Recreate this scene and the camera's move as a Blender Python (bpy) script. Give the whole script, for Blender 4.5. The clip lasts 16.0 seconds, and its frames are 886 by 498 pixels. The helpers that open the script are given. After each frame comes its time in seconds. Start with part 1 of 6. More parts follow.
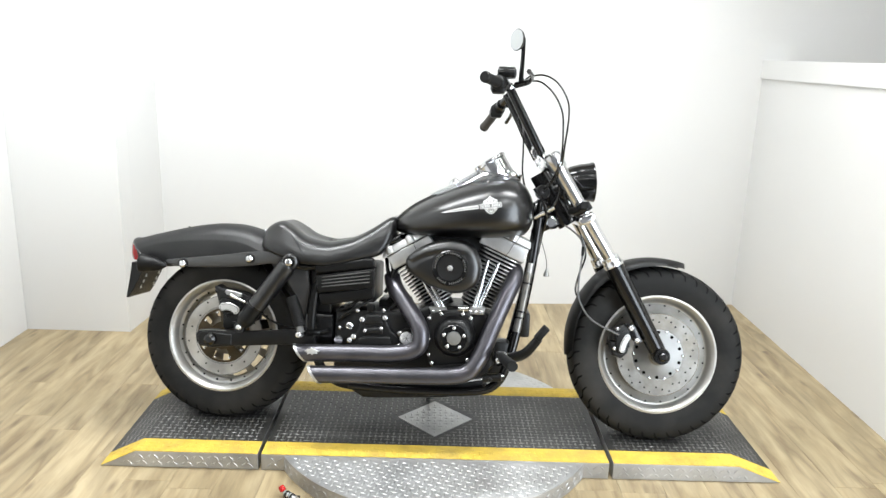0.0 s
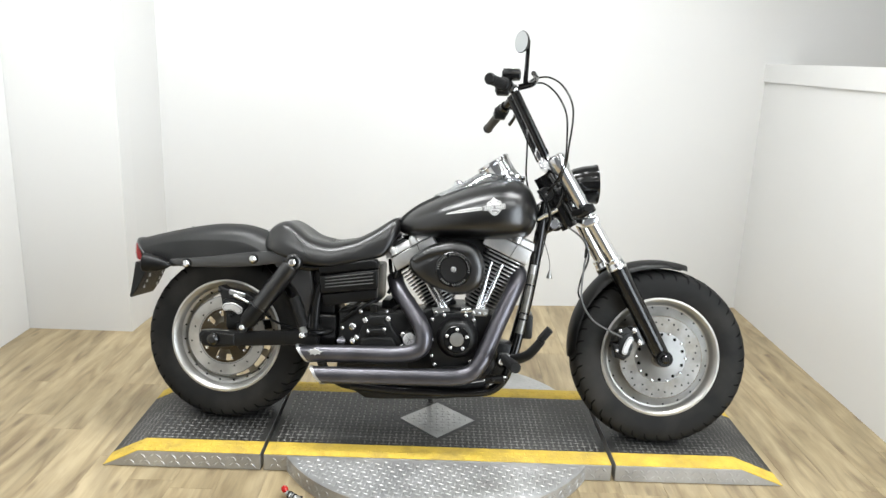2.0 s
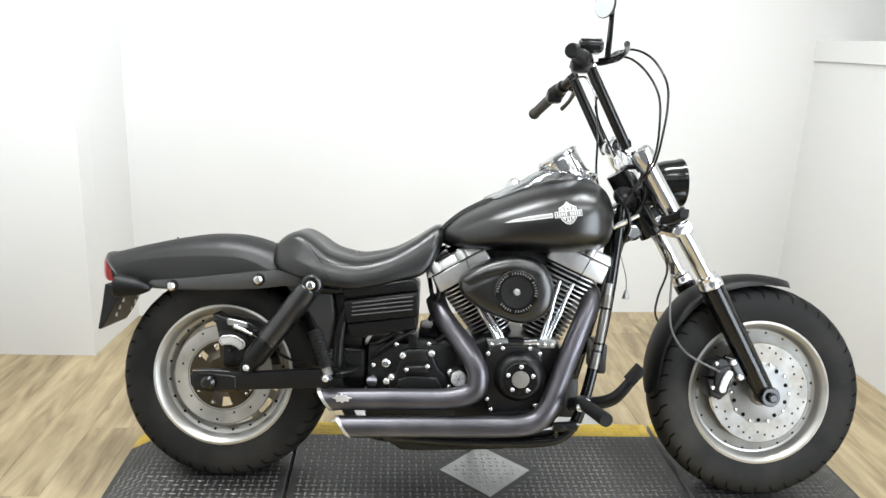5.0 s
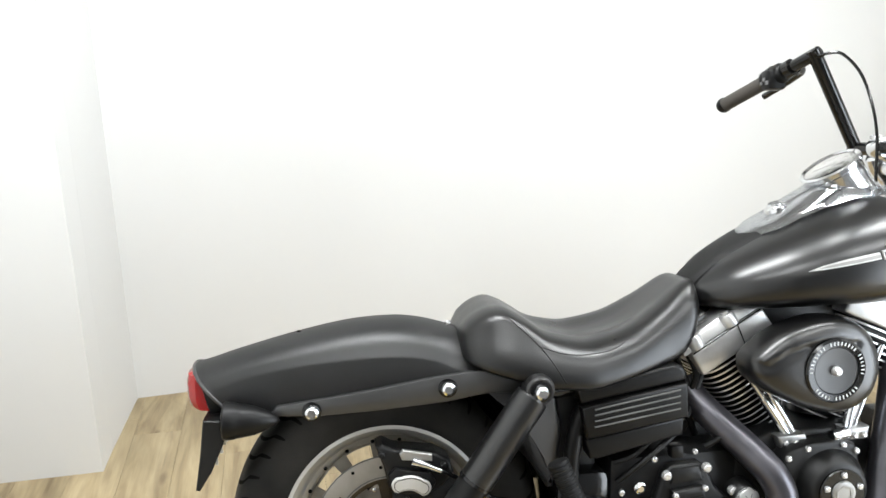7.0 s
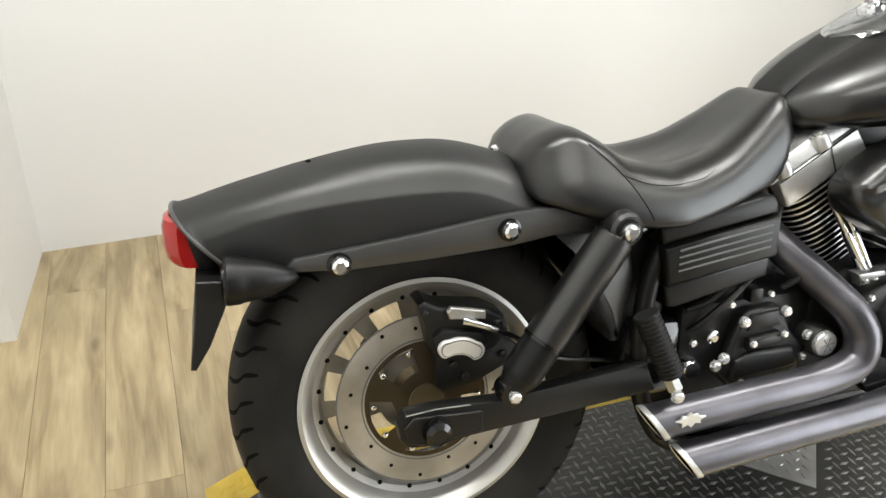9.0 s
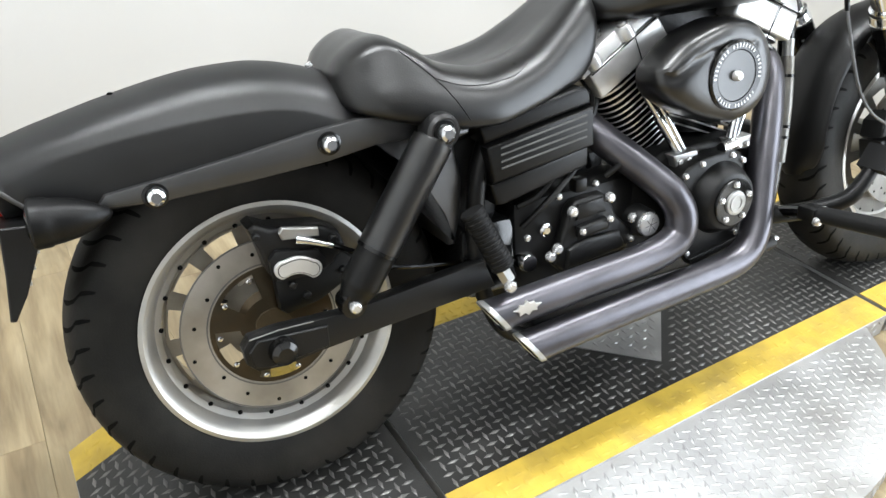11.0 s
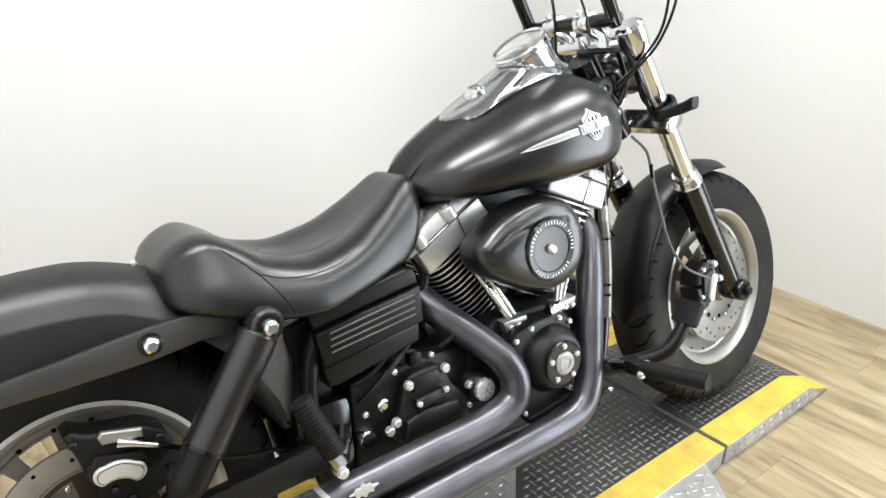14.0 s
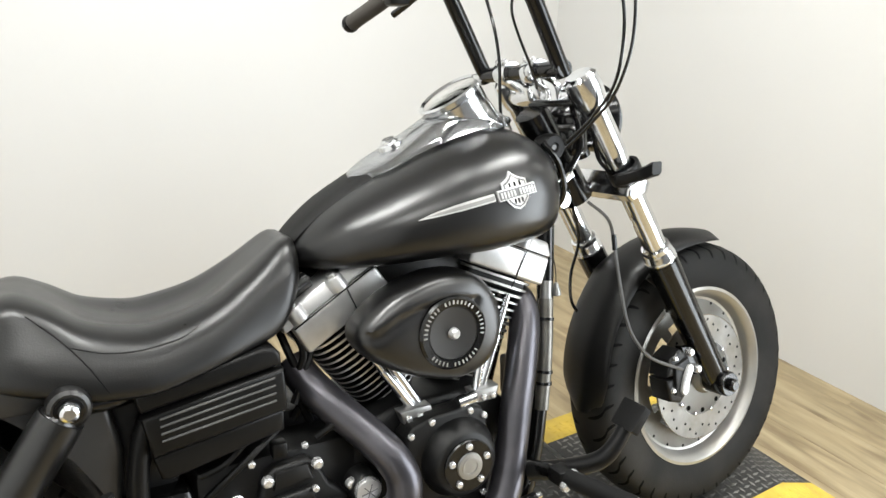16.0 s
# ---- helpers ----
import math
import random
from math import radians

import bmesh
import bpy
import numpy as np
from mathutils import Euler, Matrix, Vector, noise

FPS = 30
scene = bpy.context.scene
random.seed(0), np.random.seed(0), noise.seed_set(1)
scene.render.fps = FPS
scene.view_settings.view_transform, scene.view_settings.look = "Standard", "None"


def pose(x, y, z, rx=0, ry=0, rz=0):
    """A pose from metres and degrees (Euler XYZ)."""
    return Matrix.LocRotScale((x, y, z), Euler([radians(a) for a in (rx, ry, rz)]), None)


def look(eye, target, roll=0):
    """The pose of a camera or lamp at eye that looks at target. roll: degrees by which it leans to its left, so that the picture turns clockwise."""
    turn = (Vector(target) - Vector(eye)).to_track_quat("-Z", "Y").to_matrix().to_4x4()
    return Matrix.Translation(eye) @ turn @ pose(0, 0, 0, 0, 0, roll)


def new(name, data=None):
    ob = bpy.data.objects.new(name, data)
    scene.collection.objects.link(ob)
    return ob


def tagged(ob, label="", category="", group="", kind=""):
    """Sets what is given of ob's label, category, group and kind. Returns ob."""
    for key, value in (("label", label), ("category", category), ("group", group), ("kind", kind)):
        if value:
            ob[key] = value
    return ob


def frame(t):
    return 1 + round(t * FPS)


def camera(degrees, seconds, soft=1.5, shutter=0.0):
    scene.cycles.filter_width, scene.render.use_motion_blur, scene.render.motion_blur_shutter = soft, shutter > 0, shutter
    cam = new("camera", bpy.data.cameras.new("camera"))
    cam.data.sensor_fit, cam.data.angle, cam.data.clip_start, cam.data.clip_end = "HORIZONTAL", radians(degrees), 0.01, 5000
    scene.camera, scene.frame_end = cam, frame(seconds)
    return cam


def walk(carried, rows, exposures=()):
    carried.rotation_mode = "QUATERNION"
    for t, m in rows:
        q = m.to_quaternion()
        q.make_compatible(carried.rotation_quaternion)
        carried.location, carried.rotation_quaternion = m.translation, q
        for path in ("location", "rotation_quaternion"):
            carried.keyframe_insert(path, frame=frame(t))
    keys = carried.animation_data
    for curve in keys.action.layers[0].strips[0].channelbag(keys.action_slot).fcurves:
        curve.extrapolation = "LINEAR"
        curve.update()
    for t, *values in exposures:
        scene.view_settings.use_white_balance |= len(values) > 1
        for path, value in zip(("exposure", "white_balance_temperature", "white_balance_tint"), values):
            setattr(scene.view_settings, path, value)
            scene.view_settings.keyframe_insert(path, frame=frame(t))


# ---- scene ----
cam = camera(61.1, 16.0)
EXPO, LAMP_W = -0.36, 23.5
PATH = [
    (0, (-0.024, -2.62, 1.42), (0.001, -0.685, 0.914), 1.9),
    (0.5, (-0.033, -2.619, 1.418), (-0.008, -0.685, 0.911), 1.8),
    (1, (-0.028, -2.62, 1.418), (-0.005, -0.686, 0.91), 1.9),
    (1.5, (-0.027, -2.622, 1.408), (-0.011, -0.686, 0.908), 1.8),
    (2, (-0.035, -2.623, 1.418), (-0.011, -0.687, 0.917), 2.2),
    (2.5, (-0.018, -2.636, 1.415), (0.008, -0.694, 0.935), 2.0),
    (3, (0.045, -2.631, 1.398), (0.017, -0.7, 0.878), 2.3),
    (3.2, (0.058, -2.63, 1.368), (0.021, -0.707, 0.819), 4.7),
    (5.3, (-0.420, -1.955, 1.365), (-0.19, -0.044, 0.823), 0.8),
    (5.5, (-0.494, -1.889, 1.333), (-0.19, 0.012, 0.793), -0.5),
    (6, (-0.747, -1.704, 1.335), (-0.385, 0.168, 0.729), 1.5),
    (6.5, (-0.881, -1.458, 1.283), (-0.538, 0.416, 0.673), -2.3),
    (7, (-0.975, -1.232, 1.332), (-0.552, 0.635, 0.752), 0.2),
    (7.5, (-1.039, -1.094, 1.298), (-0.52, 0.735, 0.677), 1.3),
    (8, (-1.126, -0.937, 1.272), (-0.421, 0.81, 0.6), -2.1),
    (8.5, (-1.15, -0.884, 1.226), (-0.436, 0.814, 0.447), 1.9),
    (9, (-1.159, -0.876, 1.178), (-0.477, 0.743, 0.222), 3.3),
    (9.2, (-1.166, -0.881, 1.158), (-0.478, 0.694, 0.134), 5.0),
    (11.3, (-1.063, -0.969, 1.142), (-0.122, 0.44, 0.079), 1.3),
    (11.5, (-1.051, -0.975, 1.151), (-0.077, 0.417, 0.095), 1.9),
    (12, (-1.033, -0.988, 1.157), (-0.004, 0.381, 0.124), 1.1),
    (12.5, (-1.02, -0.994, 1.174), (0.053, 0.376, 0.188), 0.8),
    (13, (-1.016, -0.993, 1.195), (0.064, 0.402, 0.253), 0.9),
    (13.5, (-1.008, -1.008, 1.228), (0.106, 0.411, 0.366), 0.3),
    (14, (-0.988, -1.011, 1.259), (0.211, 0.386, 0.477), 2.2),
    (14.5, (-0.975, -1.011, 1.275), (0.286, 0.35, 0.528), 3.1),
    (15, (-0.964, -1.031, 1.284), (0.324, 0.311, 0.549), 3.3),
    (15.5, (-0.848, -1.033, 1.28), (0.339, 0.393, 0.535), 0.3),
    (16, (-0.602, -1.032, 1.273), (0.444, 0.513, 0.553), 3.6),
]
walk(cam, [(t, look(eye, target, roll)) for t, eye, target, roll in PATH], [
    (0, EXPO + 0.48, 6500, 10), (1.0, EXPO + 0.40, 6520, 10), (3.2, EXPO + 0.20, 6600, 10), (5.3, EXPO + 0.45, 6480, 10), (6.2, EXPO + 0.45, 6500, 10), (7.5, EXPO + 0.45, 6600, 10),
    (9.2, EXPO + 0.36, 6950, 10), (11.3, EXPO + 0.45, 6400, 10), (12.5, EXPO + 0.44, 6400, 10), (14.0, EXPO + 0.42, 6600, 10), (16, EXPO + 0.28, 6800, 10)])

# ---- world and light ----
world = bpy.data.worlds.new("room_dark")
scene.world = world
world.use_nodes = True
world.node_tree.nodes["Background"].inputs[0].default_value = (0.9, 0.95, 1.0, 1)
world.node_tree.nodes["Background"].inputs[1].default_value = 0.05

CEIL = 2.9
DAY_W = 165.0
LAMPS = [(-0.95, 0.05, 2.2), (0.95, 0.05, 2.2), (-0.95, -1.3, 0.8), (0.95, -1.3, 0.8), (-0.95, -2.8, 0.15), (0.95, -2.8, 0.15), (2.70, -0.4, 0.4)]   # x, y, share


# ---- materials ----
def material(name):
    m = bpy.data.materials.new(name)
    m.use_nodes = True
    return m, m.node_tree.nodes, m.node_tree.links, m.node_tree.nodes["Principled BSDF"]


def surface(name, colour, rough, metal=0.0, spread=0.12, scale=14.0, fine=220.0, bump=0.05, coat=0.0, rough_spread=0.08,
            dirt=None, dirt_amount=0.0, dirt_scale=5.0, spec=0.5, coat_rough=0.12):
    """A paint, plastic or metal with two scales of variation: broad stains and a fine grain."""
    m, n, l, b = material(name)
    co = n.new("ShaderNodeTexCoord")
    big = n.new("ShaderNodeTexNoise")
    big.inputs["Scale"].default_value, big.inputs["Detail"].default_value = scale, 5
    small = n.new("ShaderNodeTexNoise")
    small.inputs["Scale"].default_value, small.inputs["Detail"].default_value = fine, 3
    l.new(co.outputs["Object"], big.inputs["Vector"])
    l.new(co.outputs["Object"], small.inputs["Vector"])
    ramp = n.new("ShaderNodeValToRGB")
    ramp.color_ramp.elements[0].position, ramp.color_ramp.elements[1].position = 0.3, 0.7
    ramp.color_ramp.elements[0].color = (*[c * (1 - spread) for c in colour], 1)
    ramp.color_ramp.elements[1].color = (*[min(1, c * (1 + spread)) for c in colour], 1)
    l.new(big.outputs["Fac"], ramp.inputs["Fac"])
    out = ramp.outputs["Color"]
    if dirt:
        patch = n.new("ShaderNodeTexNoise")
        patch.inputs["Scale"].default_value, patch.inputs["Detail"].default_value = dirt_scale, 8
        l.new(co.outputs["Object"], patch.inputs["Vector"])
        cut = n.new("ShaderNodeMapRange")
        cut.inputs["From Min"].default_value, cut.inputs["From Max"].default_value = 0.45, 0.75
        cut.inputs["To Max"].default_value = dirt_amount
        l.new(patch.outputs["Fac"], cut.inputs["Value"])
        mix = n.new("ShaderNodeMix")
        mix.data_type = "RGBA"
        l.new(cut.outputs["Result"], mix.inputs["Factor"])
        l.new(out, mix.inputs["A"])
        mix.inputs["B"].default_value = (*dirt, 1)
        out = mix.outputs["Result"]
    l.new(out, b.inputs["Base Color"])
    rr = n.new("ShaderNodeMapRange")
    rr.inputs["To Min"].default_value, rr.inputs["To Max"].default_value = max(0.02, rough - rough_spread), min(1, rough + rough_spread)
    l.new(big.outputs["Fac"], rr.inputs["Value"])
    l.new(rr.outputs["Result"], b.inputs["Roughness"])
    b.inputs["Metallic"].default_value = metal
    b.inputs["Specular IOR Level"].default_value = spec
    b.inputs["Coat Weight"].default_value = coat
    b.inputs["Coat Roughness"].default_value = coat_rough
    if bump:
        bp = n.new("ShaderNodeBump")
        bp.inputs["Strength"].default_value, bp.inputs["Distance"].default_value = bump, 0.002
        l.new(small.outputs["Fac"], bp.inputs["Height"])
        l.new(bp.outputs["Normal"], b.inputs["Normal"])
    return m


DENIM = surface("satin_black_paint", (0.005, 0.0049, 0.0049), 0.30, fine=900, bump=0.02, spread=0.25, spec=0.75, rough_spread=0.05)
# same satin black, base lowered where the tank reflects less light
TANK_PAINT = surface("smooth_black_paint", (0.0025, 0.0024, 0.0024), 0.29, bump=0.0, spread=0.2, spec=0.72, rough_spread=0.02)
COVER_PAINT = surface("fine_grained_black_paint", (0.008, 0.0078, 0.0078), 0.36, fine=900, bump=0.04, spread=0.2, spec=0.6, rough_spread=0.05)
# same black again, base lifted to put the fender's reflected sheen into the colour
FENDER_PAINT = surface("lifted_black_paint", (0.016, 0.0158, 0.0160), 0.40, fine=900, bump=0.02, spread=0.2, spec=1.0, rough_spread=0.05)
DENIM_ENGINE = surface("wrinkle_black_paint", (0.0055, 0.0055, 0.0055), 0.38, fine=700, bump=0.25, spec=0.32)
GLOSS = surface("gloss_black_paint", (0.003, 0.003, 0.003), 0.16, bump=0.01, rough_spread=0.04)
PLASTIC = surface("black_plastic", (0.0035, 0.0035, 0.0035), 0.38, fine=500, bump=0.12, spec=0.26)
LEATHER = surface("black_vinyl", (0.0035, 0.0034, 0.0033), 0.31, fine=420, bump=0.12, spread=0.2, spec=0.55)
STRAP = surface("dull_black_leather", (0.012, 0.0118, 0.0116), 0.55, fine=500, bump=0.3, spread=0.2, spec=0.6)
RUBBER = surface("tyre_rubber", (0.0085, 0.0084, 0.0080), 0.60, fine=300, bump=0.25, dirt=(0.042, 0.039, 0.034), dirt_amount=0.55, dirt_scale=6, spec=0.18)
GRIP = surface("grip_rubber", (0.060, 0.054, 0.048), 0.65, fine=300, bump=0.2)
PEG = surface("peg_rubber", (0.006, 0.006, 0.006), 0.6, fine=300, bump=0.2, spec=0.2)
CHROME = surface("chrome", (0.76, 0.77, 0.785), 0.14, metal=1.0, bump=0.0, spread=0.03, rough_spread=0.03)
BRIGHT = surface("bright_plated_steel", (0.72, 0.72, 0.72), 0.27, metal=0.75, bump=0.0, spread=0.05)
POLISHED = surface("polished_aluminium", (0.56, 0.56, 0.555), 0.36, metal=0.72, fine=300, bump=0.06, spread=0.22)
RIM = surface("silver_rim_paint", (0.46, 0.455, 0.435), 0.36, metal=0.7, bump=0.03, spread=0.18, dirt=(0.26, 0.225, 0.17), dirt_amount=0.6, dirt_scale=7)
CAST = surface("grey_cast_wheel", (0.30, 0.296, 0.280), 0.42, metal=0.65, bump=0.05, spread=0.2, dirt=(0.17, 0.15, 0.115), dirt_amount=0.6, dirt_scale=8)
STEEL = surface("brake_disc_steel", (0.20, 0.195, 0.182), 0.40, metal=0.9, bump=0.06, spread=0.3, scale=22, dirt=(0.13, 0.105, 0.07), dirt_amount=0.6, dirt_scale=9)
RUSTY = surface("brake_dust_hub", (0.10, 0.078, 0.048), 0.42, metal=0.6, bump=0.2, dirt=(0.15, 0.095, 0.045), dirt_amount=0.6, dirt_scale=20)
RIM_DUSTY = surface("dusty_cast_wheel", (0.40, 0.375, 0.325), 0.40, metal=0.6, bump=0.05, spread=0.2, dirt=(0.15, 0.115, 0.07), dirt_amount=0.7, dirt_scale=9)
DISC_DUSTY = surface("bare_disc_steel", (0.50, 0.49, 0.465), 0.40, metal=0.85, bump=0.04, spread=0.35, scale=7, dirt=(0.19, 0.145, 0.08), dirt_amount=0.6, dirt_scale=6)
EXHAUST = surface("dark_ceramic_exhaust", (0.098, 0.095, 0.106), 0.31, metal=0.8, fine=600, bump=0.03, spread=0.18)
# soot in the pipes; elsewhere the dark of gaps, holes and grooves as colour
DARK = surface("soot_and_gap_black", (0.003, 0.003, 0.003), 0.85, bump=0.1, spec=0.1)
RED = surface("red_lens", (0.36, 0.006, 0.005), 0.14, bump=0.02)
GREY = surface("worn_grey_metal", (0.35, 0.35, 0.34), 0.35, metal=0.8, bump=0.1)
GREY_DARK = surface("badge_ground", (0.16, 0.16, 0.16), 0.4, metal=0.5, bump=0.0)
RIB = surface("rib_edge_grey", (0.085, 0.085, 0.083), 0.45, metal=0.3, bump=0.05)
HOSE = surface("grey_braided_hose", (0.11, 0.11, 0.11), 0.45, metal=0.3, fine=400, bump=0.2)
LETTER = surface("silver_lettering", (0.62, 0.62, 0.61), 0.33, metal=0.55, bump=0.0)
WALL = surface("white_wall_paint", (0.655, 0.655, 0.645), 0.55, scale=1.3, fine=160, bump=0.04, spread=0.015)
GREYWALL = surface("dark_reflection_wall_paint", (0.13, 0.13, 0.135), 0.7, scale=2, bump=0.05, spread=0.05)
CEILING = surface("pale_ceiling_paint", (0.42, 0.42, 0.42), 0.8, scale=2, bump=0.05, spread=0.02)
TREAD_BLACK = surface("black_tread_paint", (0.019, 0.0188, 0.0180), 0.42, fine=260, bump=0.2, spread=0.35, scale=6, dirt=(0.055, 0.053, 0.048), dirt_amount=0.4, dirt_scale=4, spec=0.5)
TREAD_ALU = surface("aluminium_tread_plate", (0.46, 0.46, 0.455), 0.44, metal=0.70, fine=150, bump=0.12, spread=0.2, scale=5, dirt=(0.22, 0.21, 0.19), dirt_amount=0.65, dirt_scale=6)
TREAD_LUG = surface("worn_tread_lug", (0.150, 0.147, 0.140), 0.36, metal=0.45, fine=260, bump=0.1, spread=0.5, scale=9)
YELLOW = surface("yellow_line_paint", (0.58, 0.405, 0.062), 0.62, fine=200, bump=0.15, spread=0.16, dirt=(0.24, 0.18, 0.07), dirt_amount=0.6, dirt_scale=11, spec=0.3)


def wood_planks():
    m, n, l, b = material("pale_wood_plank")
    co, info = n.new("ShaderNodeTexCoord"), n.new("ShaderNodeObjectInfo")
    shift = n.new("ShaderNodeVectorMath")
    shift.operation = "MULTIPLY_ADD"
    l.new(info.outputs["Random"], shift.inputs[0])
    shift.inputs[1].default_value = (37, 53, 11)
    l.new(co.outputs["Object"], shift.inputs[2])
    st = n.new("ShaderNodeMapping")
    st.inputs["Scale"].default_value = (8, 1.1, 1)
    l.new(shift.outputs[0], st.inputs["Vector"])
    grain = n.new("ShaderNodeTexNoise")
    grain.inputs["Scale"].default_value, grain.inputs["Detail"].default_value, grain.inputs["Distortion"].default_value = 2.2, 8, 0.9
    l.new(st.outputs["Vector"], grain.inputs["Vector"])
    st2 = n.new("ShaderNodeMapping")
    st2.inputs["Scale"].default_value = (60, 3, 1)
    l.new(shift.outputs[0], st2.inputs["Vector"])
    fibre = n.new("ShaderNodeTexNoise")
    fibre.inputs["Scale"].default_value, fibre.inputs["Detail"].default_value = 3, 5
    l.new(st2.outputs["Vector"], fibre.inputs["Vector"])
    ramp = n.new("ShaderNodeValToRGB")
    r = ramp.color_ramp
    r.elements[0].position, r.elements[0].color = 0.28, (0.178, 0.127, 0.067, 1)
    r.elements[1].position, r.elements[1].color = 0.70, (0.415, 0.332, 0.200, 1)
    e = r.elements.new(0.5)
    e.color = (0.318, 0.248, 0.142, 1)
    l.new(grain.outputs["Fac"], ramp.inputs["Fac"])
    mix = n.new("ShaderNodeMix")
    mix.data_type, mix.blend_type = "RGBA", "OVERLAY"
    mix.inputs["Factor"].default_value = 0.16
    l.new(ramp.outputs["Color"], mix.inputs["A"])
    l.new(fibre.outputs["Fac"], mix.inputs["B"])
    tone = n.new("ShaderNodeHueSaturation")
    val = n.new("ShaderNodeMapRange")
    val.inputs["To Min"].default_value, val.inputs["To Max"].default_value = 0.96, 1.04
    l.new(info.outputs["Random"], val.inputs["Value"])
    stain = n.new("ShaderNodeTexNoise")
    stain.inputs["Scale"].default_value, stain.inputs["Detail"].default_value, stain.inputs["Distortion"].default_value = 2.2, 7, 1.2
    wide = n.new("ShaderNodeMapping")
    wide.inputs["Scale"].default_value = (2.6, 0.9, 1)
    l.new(shift.outputs[0], wide.inputs["Vector"])
    l.new(wide.outputs["Vector"], stain.inputs["Vector"])
    blotch = n.new("ShaderNodeMapRange")
    blotch.inputs["From Min"].default_value, blotch.inputs["From Max"].default_value = 0.33, 0.66
    blotch.inputs["To Min"].default_value, blotch.inputs["To Max"].default_value = 0.80, 1.06
    l.new(stain.outputs["Fac"], blotch.inputs["Value"])
    both = n.new("ShaderNodeMath")
    both.operation = "MULTIPLY"
    l.new(val.outputs["Result"], both.inputs[0])
    l.new(blotch.outputs["Result"], both.inputs[1])
    l.new(both.outputs["Value"], tone.inputs["Value"])
    # knots and short dark grain marks
    st3 = n.new("ShaderNodeMapping")
    st3.inputs["Scale"].default_value = (10, 3.2, 1)
    l.new(shift.outputs[0], st3.inputs["Vector"])
    cells = n.new("ShaderNodeTexVoronoi")
    cells.inputs["Scale"].default_value = 1.0
    l.new(st3.outputs["Vector"], cells.inputs["Vector"])
    knot = n.new("ShaderNodeMapRange")
    knot.inputs["From Min"].default_value, knot.inputs["From Max"].default_value = 0.05, 0.17
    knot.inputs["To Min"].default_value, knot.inputs["To Max"].default_value = 0.70, 0.0
    l.new(cells.outputs["Distance"], knot.inputs["Value"])
    st4 = n.new("ShaderNodeMapping")
    st4.inputs["Scale"].default_value = (20, 2.2, 1)
    l.new(shift.outputs[0], st4.inputs["Vector"])
    mark = n.new("ShaderNodeTexNoise")
    mark.inputs["Scale"].default_value, mark.inputs["Detail"].default_value, mark.inputs["Distortion"].default_value = 1.6, 6, 0.5
    l.new(st4.outputs["Vector"], mark.inputs["Vector"])
    line = n.new("ShaderNodeMapRange")
    line.inputs["From Min"].default_value, line.inputs["From Max"].default_value = 0.56, 0.72
    line.inputs["To Max"].default_value = 0.34
    l.new(mark.outputs["Fac"], line.inputs["Value"])
    most = n.new("ShaderNodeMath")
    most.operation = "MAXIMUM"
    l.new(knot.outputs["Result"], most.inputs[0])
    l.new(line.outputs["Result"], most.inputs[1])
    dark = n.new("ShaderNodeMix")
    dark.data_type = "RGBA"
    l.new(most.outputs["Value"], dark.inputs["Factor"])
    l.new(mix.outputs["Result"], dark.inputs["A"])
    dark.inputs["B"].default_value = (0.115, 0.078, 0.042, 1)
    l.new(dark.outputs["Result"], tone.inputs["Color"])
    l.new(tone.outputs["Color"], b.inputs["Base Color"])
    b.inputs["Roughness"].default_value = 0.42
    bp = n.new("ShaderNodeBump")
    bp.inputs["Strength"].default_value, bp.inputs["Distance"].default_value = 0.15, 0.001
    l.new(fibre.outputs["Fac"], bp.inputs["Height"])
    l.new(bp.outputs["Normal"], b.inputs["Normal"])
    return m


WOOD = wood_planks()


def glass(name, tint=(1, 1, 1), rough=0.02):
    m, n, l, b = material(name)
    b.inputs["Base Color"].default_value = (*tint, 1)
    b.inputs["Transmission Weight"].default_value = 1.0
    b.inputs["Roughness"].default_value = rough
    return m


GLASS = glass("clear_glass")
m, n, l, b = material("mirror_glass")
b.inputs["Base Color"].default_value, b.inputs["Metallic"].default_value, b.inputs["Roughness"].default_value = (0.60, 0.62, 0.63, 1), 1.0, 0.02
MIRROR = m
m, n, l, b = material("lamp_diffuser")
b.inputs["Emission Color"].default_value, b.inputs["Emission Strength"].default_value = (1, 0.98, 0.94, 1), 3.0
DIFFUSER = m


# ---- mesh helpers ----
def mesh_of(bm, name, mats, smooth=True, angle=35):
    bmesh.ops.recalc_face_normals(bm, faces=bm.faces)
    me = bpy.data.meshes.new(name)
    bm.to_mesh(me)
    bm.free()
    for mt in (mats if isinstance(mats, (list, tuple)) else [mats]):
        me.materials.append(mt)
    if smooth:
        me.shade_smooth()
        me.set_sharp_from_angle(angle=radians(angle))
    return me


PLACE = [Matrix()]     # the turn that the parts now being made take, such as the steered front end


def part(name, bm, mat, parent=None, label="", angle=35):
    """Links a bmesh as one mesh object under a thing or a part."""
    bm.transform(PLACE[0])
    ob = new(name, mesh_of(bm, name, mat, True, angle))
    if parent:
        ob.parent = parent
    if label:
        ob["label"] = label
    return ob


def shared(name, me, parent, loc, rot=None):
    ob = new(name, me)
    ob.parent = parent
    ob.matrix_basis = PLACE[0] @ Matrix.Translation(loc) @ (rot or Matrix())
    return ob


def empty(name, m=None, parent=None):
    ob = new(name)
    ob.empty_display_size = 0.1
    if m is not None:
        ob.matrix_basis = m
    if parent:
        ob.parent = parent
    return ob


